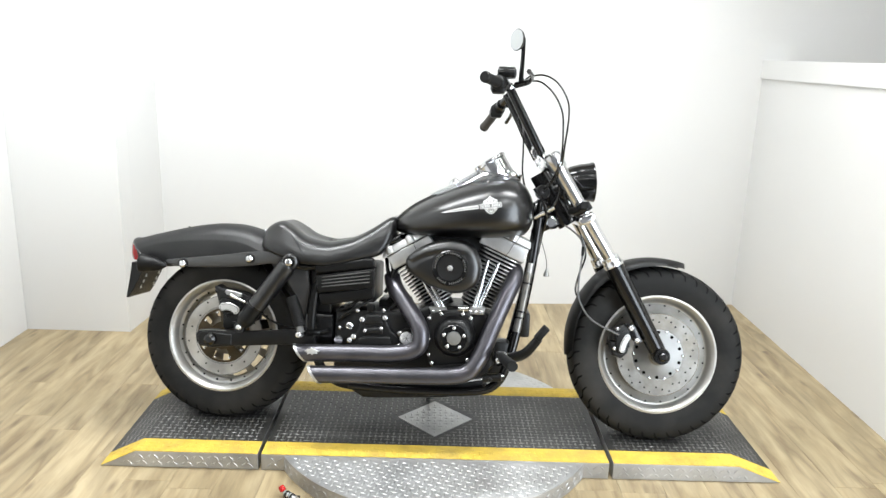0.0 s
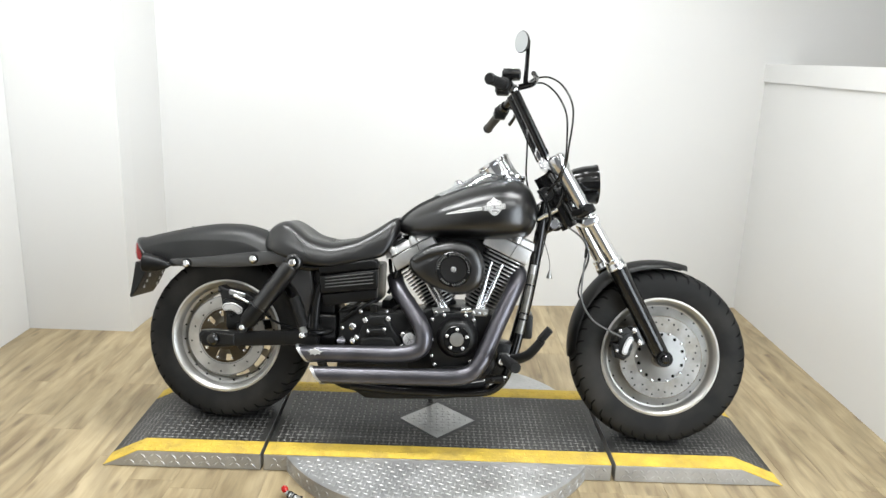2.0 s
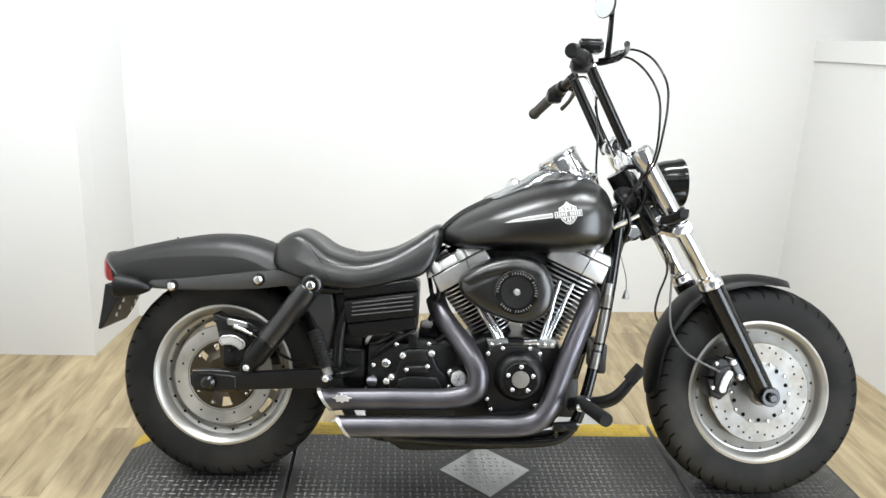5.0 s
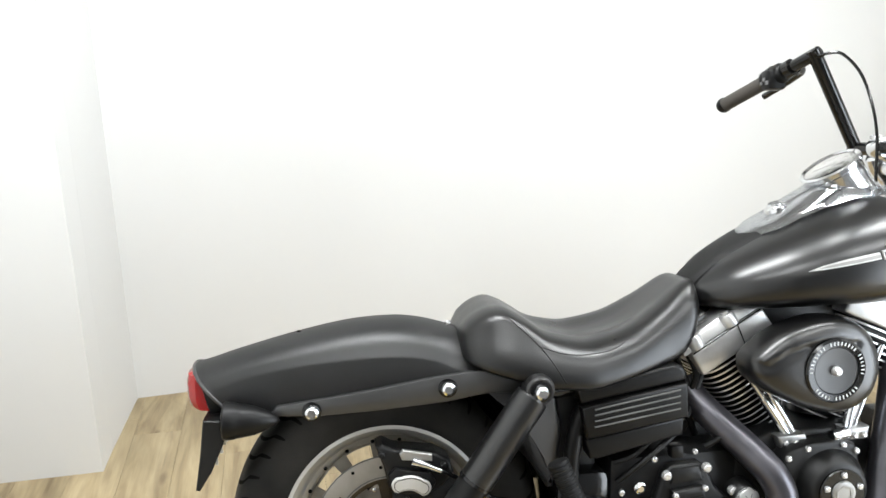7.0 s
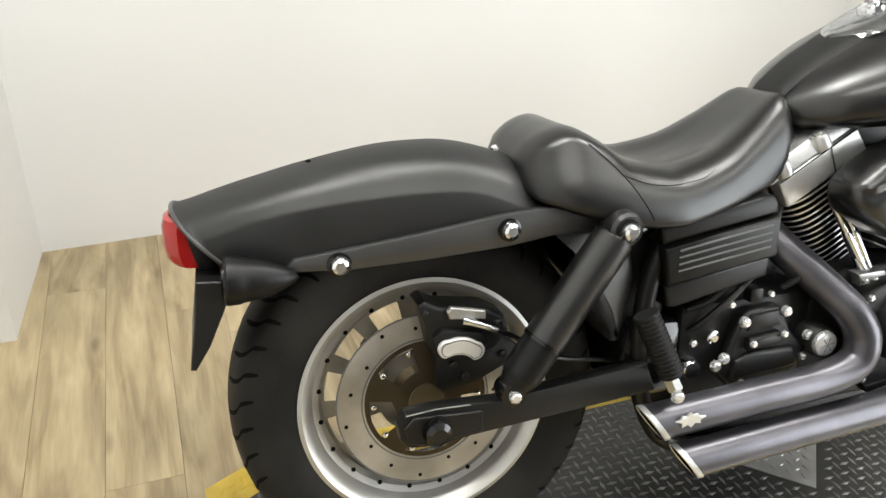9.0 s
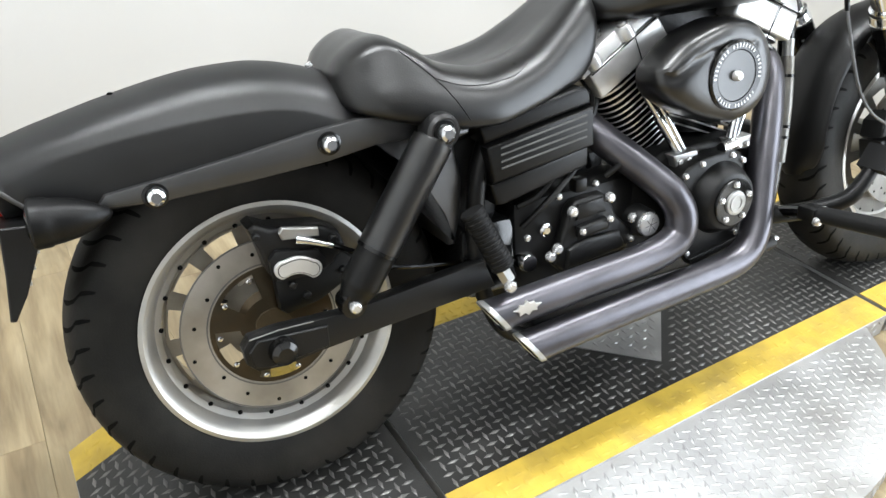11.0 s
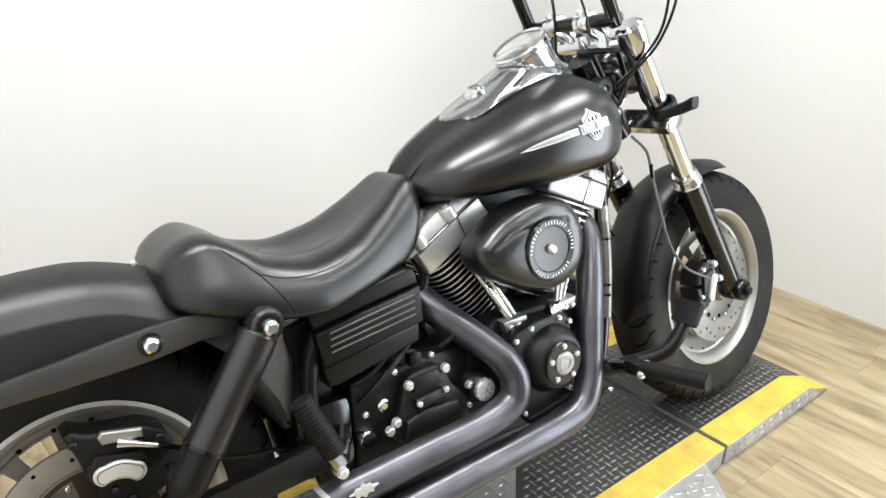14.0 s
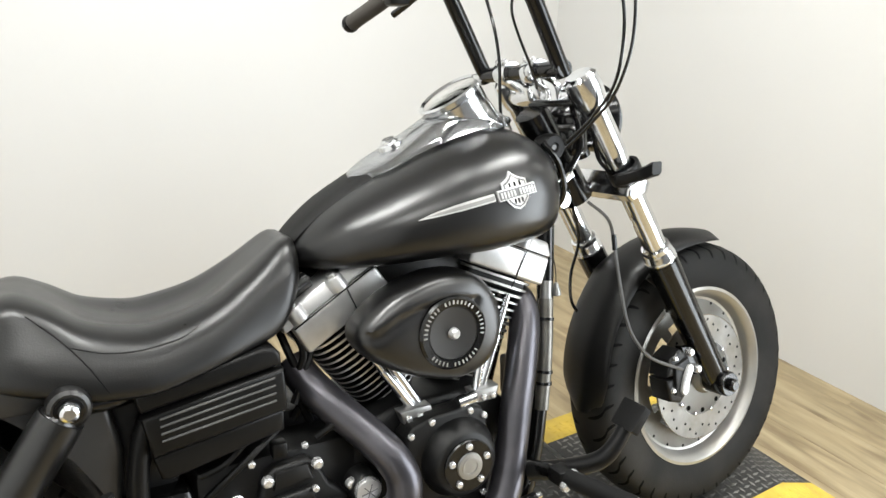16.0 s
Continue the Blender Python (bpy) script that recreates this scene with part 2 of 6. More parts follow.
def box(x0, x1, y0, y1, z0, z1, bevel=0.0, seg=2, bm=None):
    bm = bm or bmesh.new()
    vs = bmesh.ops.create_cube(bm, size=1, matrix=Matrix.LocRotScale(((x0 + x1) / 2, (y0 + y1) / 2, (z0 + z1) / 2), None, (x1 - x0, y1 - y0, z1 - z0)))["verts"]
    if bevel:
        es = list({e for v in vs for e in v.link_edges})
        bmesh.ops.bevel(bm, geom=es, offset=bevel, segments=seg, affect="EDGES", profile=0.5)
    return bm


def prism(poly, y0, y1, bevel=0.0, seg=2, bm=None):
    """A plate with the outline poly (x, z), from y0 to y1."""
    bm = bm or bmesh.new()
    a = [bm.verts.new((x, y0, z)) for x, z in poly]
    c = [bm.verts.new((x, y1, z)) for x, z in poly]
    fs = [bm.faces.new(a), bm.faces.new(c[::-1])]
    k = len(poly)
    for i in range(k):
        fs.append(bm.faces.new((a[i], c[i], c[(i + 1) % k], a[(i + 1) % k])))
    bmesh.ops.recalc_face_normals(bm, faces=fs)
    if bevel:
        es = list({e for f in fs[:2] for e in f.edges})
        bmesh.ops.bevel(bm, geom=es, offset=bevel, segments=seg, affect="EDGES", profile=0.5)
    return bm


def loft(rings, cap=True, closed=True, bm=None):
    bm = bm or bmesh.new()
    vr = [[bm.verts.new(p) for p in r] for r in rings]
    k = len(rings[0])
    for a, c in zip(vr, vr[1:]):
        for i in range(k if closed else k - 1):
            j = (i + 1) % k
            bm.faces.new((a[i], a[j], c[j], c[i]))
    if cap and closed:
        bm.faces.new(vr[0])
        bm.faces.new(vr[-1][::-1])
    return bm


def spline(pts, n=8):
    """Points of a smooth line through pts."""
    pts = [Vector(p) for p in pts]
    if len(pts) < 3:
        return pts
    out = []
    for i in range(len(pts) - 1):
        p0, p1, p2, p3 = pts[max(i - 1, 0)], pts[i], pts[i + 1], pts[min(i + 2, len(pts) - 1)]
        for k in range(n):
            t = k / n
            out.append(0.5 * (2 * p1 + (p2 - p0) * t + (2 * p0 - 5 * p1 + 4 * p2 - p3) * t * t + (3 * p1 - p0 - 3 * p2 + p3) * t ** 3))
    return out + [pts[-1]]


def tube(pts, r, seg=12, n=8, cap=True, smooth=True, bm=None):
    """A round bar along pts; r is a number or a list, one for each of pts."""
    line = spline(pts, n) if smooth else [Vector(p) for p in pts]
    if isinstance(r, (list, tuple)):
        grid = np.linspace(0, 1, len(r))
        rs = np.interp(np.linspace(0, 1, len(line)), grid, r)
    else:
        rs = [r] * len(line)
    rings, side = [], None
    for i, p in enumerate(line):
        d = (line[min(i + 1, len(line) - 1)] - line[max(i - 1, 0)]).normalized()
        if side is None:
            side = d.cross(Vector((0, 0, 1)) if abs(d.z) < 0.9 else Vector((0, 1, 0))).normalized()
        side = (side - d * side.dot(d)).normalized()
        up = d.cross(side)
        rings.append([p + (side * math.cos(a) + up * math.sin(a)) * rs[i] for a in (2 * math.pi * k / seg for k in range(seg))])
    return loft(rings, cap, True, bm)


def lathe(prof, centre, axis=(0, 1, 0), seg=48, closed=False, bm=None):
    """Turns a profile of (radius, along the axis) round an axis through centre."""
    ax = Vector(axis).normalized()
    u = ax.cross(Vector((0, 0, 1)) if abs(ax.z) < 0.9 else Vector((1, 0, 0))).normalized()
    v = ax.cross(u)
    c = Vector(centre)
    bm = bm or bmesh.new()
    rings = [[c + ax * h + (u * math.cos(a) + v * math.sin(a)) * r for r, h in prof] for a in (2 * math.pi * k / seg for k in range(seg))]
    vr = [[bm.verts.new(p) for p in ring] for ring in rings]
    for a, d in zip(vr, vr[1:] + vr[:1]):
        for i in range(len(prof) if closed else len(prof) - 1):
            j = (i + 1) % len(prof)
            bm.faces.new((a[i], a[j], d[j], d[i]))
    bmesh.ops.remove_doubles(bm, verts=bm.verts, dist=1e-6)
    return bm


def interp(table, x):
    xs = [t[0] for t in table]
    return [float(np.interp(x, xs, [t[i] for t in table])) for i in range(1, len(table[0]))]


def smooth_interp(table, x):
    """Values of a table at x, by a smooth line through its rows."""
    i = max(0, min(len(table) - 2, next((k for k in range(len(table) - 1) if x <= table[k + 1][0]), len(table) - 2)))
    p = [table[max(i - 1, 0)], table[i], table[i + 1], table[min(i + 2, len(table) - 1)]]
    t = (x - p[1][0]) / (p[2][0] - p[1][0])
    t = min(max(t, 0), 1)
    out = []
    for c in range(1, len(table[0])):
        a, b_, d, e = (q[c] for q in p)
        m1 = (d - a) * (p[2][0] - p[1][0]) / max(p[2][0] - p[0][0], 1e-6)
        m2 = (e - b_) * (p[2][0] - p[1][0]) / max(p[3][0] - p[1][0], 1e-6)
        out.append((2 * t ** 3 - 3 * t ** 2 + 1) * b_ + (t ** 3 - 2 * t ** 2 + t) * m1 + (-2 * t ** 3 + 3 * t ** 2) * d + (t ** 3 - t ** 2) * m2)
    return out


# ---- room ----
def slab(name, poly, z0, z1, mat, label, category):
    """A wall or slab with the plan outline poly."""
    bm = bmesh.new()
    a = [bm.verts.new((x, y, z0)) for x, y in poly]
    c = [bm.verts.new((x, y, z1)) for x, y in poly]
    bm.faces.new(a[::-1])
    bm.faces.new(c)
    for i in range(len(poly)):
        j = (i + 1) % len(poly)
        bm.faces.new((a[i], a[j], c[j], c[i]))
    return tagged(part(name, bm, mat), label, category, kind="structure")


slab("floor", [(-2.22, -4.12), (3.62, -4.12), (3.62, 2.1), (-2.22, 2.1)], -0.15, -0.008, DARK, "pale wood plank floor under the motorcycle platform", "floor")
slab("wall_back", [(-1.62, 1.434), (3.6, 1.820), (3.6, 1.974), (-1.62, 1.584)], 0, CEIL, WALL, "plain white painted wall behind the motorcycle", "wall")
slab("wall_left_return", [(-1.664, 1.0964), (-1.5434, 1.0964), (-1.519, 1.468), (-1.639, 1.468)], 0, CEIL, WALL, "short white wall return beside the back wall", "wall")
slab("wall_left_front", [(-2.22, 0.965), (-1.549, 0.965), (-1.5435, 1.096), (-2.22, 1.096)], 0, CEIL, WALL, "white painted partition wall beside the alcove", "wall")
slab("wall_left", [(-2.22, -4.0), (-2.066, -4.0), (-2.066, 0.962), (-2.22, 0.962)], 0, CEIL, WALL, "long white painted side wall", "wall")
slab("wall_right", [(1.772, -0.30), (1.900, -0.30), (1.913, 1.705), (1.790, 1.705)], 0, 1.335, WALL, "white half-height side wall with a projecting cap", "wall")
slab("wall_right_cap", [(1.762, -0.30), (1.912, -0.30), (1.925, 1.706), (1.780, 1.706)], 1.336, 1.435, WALL, "white cap running along the half-height wall", "trim")
# added glazed doorway, out of view in the side wall, to carry reflected daylight
slab("wall_right_pier", [(1.772, -0.45), (1.922, -0.45), (1.922, -0.30), (1.772, -0.30)], 0, CEIL, WALL, "white pier between half wall and doorway", "wall")
slab("wall_right_front", [(1.772, -4.0), (1.922, -4.0), (1.922, -3.65), (1.772, -3.65)], 0, CEIL, WALL, "plain white side wall beside the doorway", "wall")
slab("wall_right_header", [(1.772, -3.649), (1.922, -3.649), (1.922, -0.451), (1.772, -0.451)], 2.25, CEIL, WALL, "white wall over the glazed doorway", "wall")
door = tagged(empty("door_1", pose(1.876, -2.05, 0)), "wide white-framed glazed door, added out of view for its daylight", "door", kind="structure")
for y in (-1.575, -0.79, 0.0, 0.79, 1.575):
    part("stile", box(-0.03, 0.03, y - 0.024, y + 0.024, 0.0, 2.249, 0.004), WALL, door)
for y0, y1 in ((-1.551, -0.814), (-0.766, -0.024), (0.024, 0.766), (0.814, 1.551)):
    part("rail", box(-0.025, 0.025, y0, y1, 0.002, 0.12, 0.004), WALL, door)
    part("rail", box(-0.025, 0.025, y0, y1, 2.18, 2.247, 0.004), WALL, door)
    part("pane", box(-0.003, 0.003, y0 - 0.01, y1 + 0.01, 0.11, 2.19), GLASS, door).visible_shadow = False
# area lamp in the added opening brightens the bike's right flank
daylight = bpy.data.lights.new("added_door_light", "AREA")
daylight.shape, daylight.size, daylight.size_y, daylight.energy, daylight.color = "RECTANGLE", 3.10, 2.05, DAY_W, (0.84, 0.92, 1.0)
ob = new("added_door_light", daylight)
ob.matrix_basis = Matrix.Translation((1.811, -2.05, 1.15)) @ Vector((1, 0, 0)).to_track_quat("Z", "X").to_matrix().to_4x4()
slab("wall_far", [(3.5, -4.0), (3.62, -4.0), (3.62, 1.82), (3.5, 1.82)], 0, CEIL, WALL, "white wall beyond the half-height wall", "wall")
# added wall behind the camera, dark so the bike's black reflects little light
slab("wall_rear", [(-2.22, -4.12), (3.62, -4.12), (3.62, -4.003), (-2.22, -4.003)], 0, CEIL, GREYWALL, "unseen dark grey wall, added so that the black paint reflects dark", "wall")
slab("ceiling", [(-2.3, -4.2), (3.7, -4.2), (3.7, 2.1), (-2.3, 2.1)], CEIL + 0.002, CEIL + 0.12, CEILING, "plain pale grey showroom ceiling", "ceiling")


def ceiling_light(x, y, share):
    th = tagged(empty("ceiling_light", pose(x, y, CEIL)), "white rectangular ceiling light panel, switched on", "lamp", "ceiling lights")
    part("frame", prism([(-0.72, -0.05), (0.72, -0.05), (0.72, 0.0), (-0.72, 0.0)], -0.16, 0.16, 0.004), WALL, th)
    part("diffuser", box(-0.69, 0.69, -0.13, 0.13, -0.056, -0.051), DIFFUSER, th)
    lamp = bpy.data.lights.new("ceiling_light_glow", "AREA")
    lamp.shape, lamp.size, lamp.size_y, lamp.energy, lamp.color = "RECTANGLE", 1.38, 0.26, LAMP_W * share, (0.945, 0.982, 1.0)
    ob = new("ceiling_light_glow", lamp)
    ob.parent = th
    ob.matrix_basis = pose(0, 0, -0.062)
    return th


for x, y, share in LAMPS:
    ceiling_light(x, y, share)

# ---- motorcycle ----
TOP = 0.06
bike = tagged(empty("motorcycle", pose(-0.81, 0.015, TOP + 0.004, -10.5, 0, -4.5)),
              "satin black cruiser motorcycle with tall handlebars on its side stand", "motorcycle")
RW, FW = Vector((0.008, 0, 0.322)), Vector((1.615, 0, 0.322))
RIGHT = Matrix.Rotation(radians(90), 4, "X")      # turns z to -y, the side that faces the camera


def bolt_mesh(name, r, h, mat, seg=12):
    return mesh_of(lathe([(0, h), (r * 0.55, h), (r * 0.86, h * 0.8), (r, h * 0.35), (r, 0), (0, 0)], (0, 0, 0), (0, 0, 1), seg), name, mat)


BOLT_S = bolt_mesh("bolt", 0.0065, 0.007, BRIGHT)
BOLT_M = bolt_mesh("bolt", 0.010, 0.011, BRIGHT)
BOLT_L = bolt_mesh("bolt", 0.0138, 0.015, CHROME, 16)
BOLT_D = bolt_mesh("bolt", 0.007, 0.008, DENIM_ENGINE)
RIVET = bolt_mesh("rivet", 0.0042, 0.003, DARK, 8)
STUD = bolt_mesh("stud", 0.005, 0.004, CHROME, 8)
# thin black discs paint the shade inside drilled holes and carrier gaps
HOLE = bolt_mesh("drill_hole", 0.0034, 0.0008, DARK, 8)
VENT = bolt_mesh("vent", 0.0062, 0.0008, DARK, 14)


def bolts(me, parent, spots, name="bolt"):
    for s in spots:
        shared(name, me, parent, s, RIGHT)


def tyre(parent, c, R, half, bead, blocks, tread):
    prof = [(bead, -half * 0.80), (bead + 0.012, -half * 0.90), (bead + (R - bead) * 0.45, -half), (R - 0.030, -half * 0.96), (R - 0.014, -half * 0.80),
            (R - 0.005, -half * 0.5), (R, 0), (R - 0.005, half * 0.5), (R - 0.014, half * 0.80), (R - 0.030, half * 0.96), (bead + (R - bead) * 0.45, half),
            (bead + 0.012, half * 0.90), (bead, half * 0.80)]
    fine = spline([(r, h, 0) for r, h in prof], 3)
    t = part("tyre", lathe([(p.x, p.y) for p in fine], c, seg=96), RUBBER, parent, "black rubber tyre with worn tread", angle=60)
    # zig-zag sipes from the shoulder to the crown: black strips paint their inner shade
    bm = bmesh.new()
    mid = len(fine) // 2
    bend = [0.0, 0.10, 0.22, 0.62, 0.80, 0.92, 1.0]
    for k in range(blocks):
        for side in (-1, 1):
            a0 = 2 * math.pi * (k + (0.5 if side > 0 else 0)) / blocks
            rows = []
            for i, bd in enumerate(bend):
                u = mid + side * (9.8 - 8.2 * i / 6)
                n0 = int(u)
                p, q = fine[n0].lerp(fine[n0 + 1], u - n0), (fine[n0 + 1] - fine[n0]).normalized()
                r, h = p.x - q.y * -0.0008, p.y + q.x * -0.0008
                r = max(r, p.x + 0.0005)
                w = 0.0138 * (0.55 if i in (0, 6) else 1.0) * (0.30 / R)
                a = a0 + tread * bd * (1 if k % 2 else 0.86)
                rows.append([bm.verts.new(Vector(c) + Vector((math.cos(a + s) * r, h, math.sin(a + s) * r))) for s in (-w, w)])
            for p, q in zip(rows, rows[1:]):
                bm.faces.new((p[0], p[1], q[1], q[0]))
    tagged(part("tread_groove", bm, DARK, t), kind="stuff")
    return t


def wheel(name, c, R, half, bead, rimhalf, label, disc_r, disc_y, dusty):
    w = empty(name, None, bike)
    w["label"] = label
    tyre(w, c, R, half, bead, 40, 0.13)
    b0 = bead + 0.006
    prof = [(b0 - 0.012, -rimhalf + 0.012), (b0, -rimhalf + 0.004), (b0 + 0.003, -rimhalf), (b0 - 0.004, -rimhalf - 0.002), (b0 - 0.013, -rimhalf + 0.004), (b0 - 0.019, -rimhalf + 0.016),
            (b0 - 0.024, -rimhalf + 0.030), (b0 - 0.034, -rimhalf + 0.034), (b0 - 0.040, -rimhalf + 0.046), (b0 - 0.040, rimhalf - 0.046), (b0 - 0.024, rimhalf - 0.03),
            (b0 - 0.013, rimhalf - 0.004), (b0 + 0.003, rimhalf), (b0, rimhalf - 0.004), (b0 - 0.012, rimhalf - 0.012)]
    part("rim", lathe(prof, c, seg=96), RIM, w, "silver painted cast rim")
    # the slotted disc of the wheel, open in long slots
    bm = bmesh.new()
    ring = [0.050, 0.075, 0.100, 0.118, 0.160, 0.164, b0 - 0.030] if dusty else [0.050, 0.075, 0.100, 0.112, 0.142, 0.150, b0 - 0.030]
    yy = [-0.046, -0.040, -0.034, -0.033, -0.030, -0.029, -0.028]
    seg = 96
    g = [[bm.verts.new(Vector(c) + Vector((math.cos(2 * math.pi * k / seg) * r, y, math.sin(2 * math.pi * k / seg) * r))) for k in range(seg)] for r, y in zip(ring, yy)]
    for i in range(len(ring) - 1):
        for k in range(seg):
            if (i == 3 and k % 8 not in (0, 1, 2)) or (dusty and i in (1, 2) and k % 16 > 5):
                continue
            j = (k + 1) % seg
            bm.faces.new((g[i][k], g[i][j], g[i + 1][j], g[i + 1][k]))
    bmesh.ops.solidify(bm, geom=bm.faces[:], thickness=0.010)
    part("wheel_disc", bm, RIM_DUSTY if dusty else CAST, w, "slotted silver cast wheel centre")
    for k in range(20):
        a = 2 * math.pi * (k + 0.5) / 20
        shared("rivet", RIVET, w, Vector(c) + Vector((math.cos(a) * (b0 - 0.034), -rimhalf + 0.034, math.sin(a) * (b0 - 0.034))), RIGHT)
    part("hub", lathe([(0, -0.085), (0.030, -0.085), (0.036, -0.078), (0.040, -0.055), (0.052, -0.046), (0.052, 0.05), (0.036, 0.06), (0.03, 0.085), (0, 0.085)], c, seg=40), RUSTY if dusty else CAST, w)
    d = empty("brake_disc", None, w)
    part("ring", lathe([(disc_r * (0.70 if dusty else 0.62), disc_y - 0.0025), (disc_r, disc_y - 0.0025), (disc_r, disc_y + 0.0025), (disc_r * (0.70 if dusty else 0.62), disc_y + 0.0025)], c, seg=72, closed=True), DISC_DUSTY if dusty else STEEL, d, "drilled steel brake disc", angle=30)
    inner = disc_r * (0.70 if dusty else 0.62)
    bm, seg = bmesh.new(), 60
    ring = [0.030, 0.052, inner - 0.008, inner + 0.004]
    yy = [disc_y - 0.010, disc_y - 0.008, disc_y - 0.002, disc_y - 0.001]
    g = [[bm.verts.new(Vector(c) + Vector((math.cos(2 * math.pi * k / seg) * r, y, math.sin(2 * math.pi * k / seg) * r))) for k in range(seg)] for r, y in zip(ring, yy)]
    for i in range(3):
        for k in range(seg):
            if i == 1 and dusty and k % 12 > 4:
                continue
            j = (k + 1) % seg
            bm.faces.new((g[i][k], g[i][j], g[i + 1][j], g[i + 1][k]))
    bmesh.ops.solidify(bm, geom=bm.faces[:], thickness=0.004)
    part("carrier", bm, RUSTY if dusty else GREY, d)
    if not dusty:
        for k in range(10):
            a = 2 * math.pi * (k + 0.5) / 10
            shared("vent", VENT, d, Vector(c) + Vector((math.cos(a) * 0.0815, disc_y - 0.0036, math.sin(a) * 0.0815)), RIGHT)
        # dark rings paint the shade in the gaps inside and around the disc
        for r in (0.074, disc_r + 0.0008):
            part("disc_shadow_ring", lathe([(r - 0.0007, disc_y - 0.0105 + (0.0075 if r > 0.06 else 0)), (r + 0.0007, disc_y - 0.0105 + (0.0075 if r > 0.06 else 0)), (r + 0.0007, disc_y - 0.002), (r - 0.0007, disc_y - 0.002)], c, seg=60, closed=True), RUSTY, d)
    else:
        # the same painted shade round the rear disc ring, in dark grey
        for r in (inner + 0.004, disc_r + 0.0012):
            part("disc_shadow_ring", lathe([(r - 0.0012, disc_y - 0.0034), (r + 0.0012, disc_y - 0.0034), (r + 0.0012, disc_y - 0.001), (r - 0.0012, disc_y - 0.001)], c, seg=60, closed=True), GREY_DARK, d)
    holes = 15 if dusty else 36
    for k in range(holes):
        a = 2 * math.pi * k / holes
        r = disc_r * (0.80, 0.86, 0.93)[k % 3]
        shared("drill_hole", HOLE, d, Vector(c) + Vector((math.cos(a) * r, disc_y - 0.0026, math.sin(a) * r)), RIGHT)
    for k in range(10):
        a = 2 * math.pi * k / 10
        shared("stud", STUD, d, Vector(c) + Vector((math.cos(a) * disc_r * 0.60, disc_y - 0.004, math.sin(a) * disc_r * 0.60)), RIGHT)
    return w


ZERO = Matrix()
REAR = Matrix.Translation((0.013, 0.022, 0.298)) @ pose(0, 0, 0, -4.4, 0, -0.9) @ Matrix.Translation(-RW)
STEER = Matrix.Translation((1.609, 0.028, 0.316)) @ pose(0, 0, 0, -4.2, 0, 3.0) @ Matrix.Translation(-FW)
PLACE[0] = REAR
wheel("rear_wheel", RW, 0.312, 0.090, 0.200, 0.082, "rear wheel with wide black tyre and silver rim", 0.146, -0.074, True)
PLACE[0] = STEER
wheel("front_wheel", FW, 0.320, 0.066, 0.206, 0.060, "front wheel with black tyre and silver rim", 0.148, -0.062, False)
PLACE[0] = ZERO

# rear fender: an arched shell with a stepped crease low on each side
FENDER = [  # x, top, crease, bottom
    (-0.345, 0.647, 0.616, 0.578), (-0.322, 0.652, 0.622, 0.572), (-0.276, 0.666, 0.634, 0.566), (-0.243, 0.675, 0.642, 0.562),
    (-0.155, 0.697, 0.656, 0.558), (-0.046, 0.717, 0.666, 0.560), (0.041, 0.720, 0.667, 0.566), (0.081, 0.715, 0.662, 0.570),
    (0.107, 0.709, 0.655, 0.573), (0.155, 0.694, 0.635, 0.580), (0.200, 0.676, 0.621, 0.590), (0.250, 0.655, 0.612, 0.597)]
strut_y = lambda x: 0.1125 + 0.052 * x      # the struts draw together towards the tail
rings = []
for i in range(41):
    x = -0.345 + 0.595 * i / 40
    tail = min(1.0, max(0.0, (-0.20 - x) / 0.145)) ** 1.5
    top, cr, bot = smooth_interp(FENDER, x)
    w = strut_y(x) - 0.015
    wi = w - 0.0045
    half = [(-w, bot), (-w - 0.001, bot + (cr - bot) * 0.5), (-w, cr - 0.008), (-w + 0.002, cr - 0.003), (-wi, cr)]
    for k in range(1, 11):
        u = 1 - (k / 10) ** 1.25
        half.append((-wi * u, cr + (top - cr) * (1 - u ** 2.4) ** 0.72))
    slant = lambda z: x + tail * ((top - z) * 0.92 - 0.003)
    ring = [Vector((slant(z), y, z)) for y, z in half] + [Vector((slant(z), -y, z)) for y, z in half[-2::-1]]
    rings.append(ring)
bm = loft(rings, cap=False, closed=False)
bmesh.ops.solidify(bm, geom=bm.faces[:], thickness=0.004)
rear_fender = part("rear_fender", bm, FENDER_PAINT, bike, "satin black rear fender", angle=80)
part("rolled_edge", tube(rings[0], 0.0032, 10, smooth=False), FENDER_PAINT, rear_fender)
for s in (-1, 1):
    strut = [(-0.205, 0.566), (-0.19, 0.583), (-0.10, 0.594), (0.0, 0.608), (0.10, 0.624), (0.17, 0.632), (0.24, 0.632), (0.30, 0.624), (0.315, 0.600), (0.30, 0.580), (0.25, 0.588), (0.20, 0.588), (0.126, 0.576), (0.0, 0.566), (-0.12, 0.560)]
    bm = prism(strut, s * 0.117, s * 0.131, 0.004)
    for v in bm.verts:
        v.co.y += s * (strut_y(v.co.x) - 0.131)
    part("fender_strut", bm, FENDER_PAINT, bike, "satin black fender strut")
for x, z in ((0.125, 0.603), (-0.127, 0.571)):
    y = -strut_y(x)
    shared("fender_bolt", BOLT_L, bike, (x, y, z), RIGHT)
    part("washer", lathe([(0.0145, y - 0.0035), (0.0178, y - 0.0025), (0.0182, y + 0.001), (0.0145, y + 0.001)], (x, 0, z), seg=24), GLOSS, bike)
shared("bolt", BOLT_S, bike, (0.145, 0, 0.699), Matrix.Rotation(radians(-20), 4, "Y"))
shared("bolt", RIVET, bike, (-0.15, 0, 0.6985), Matrix())
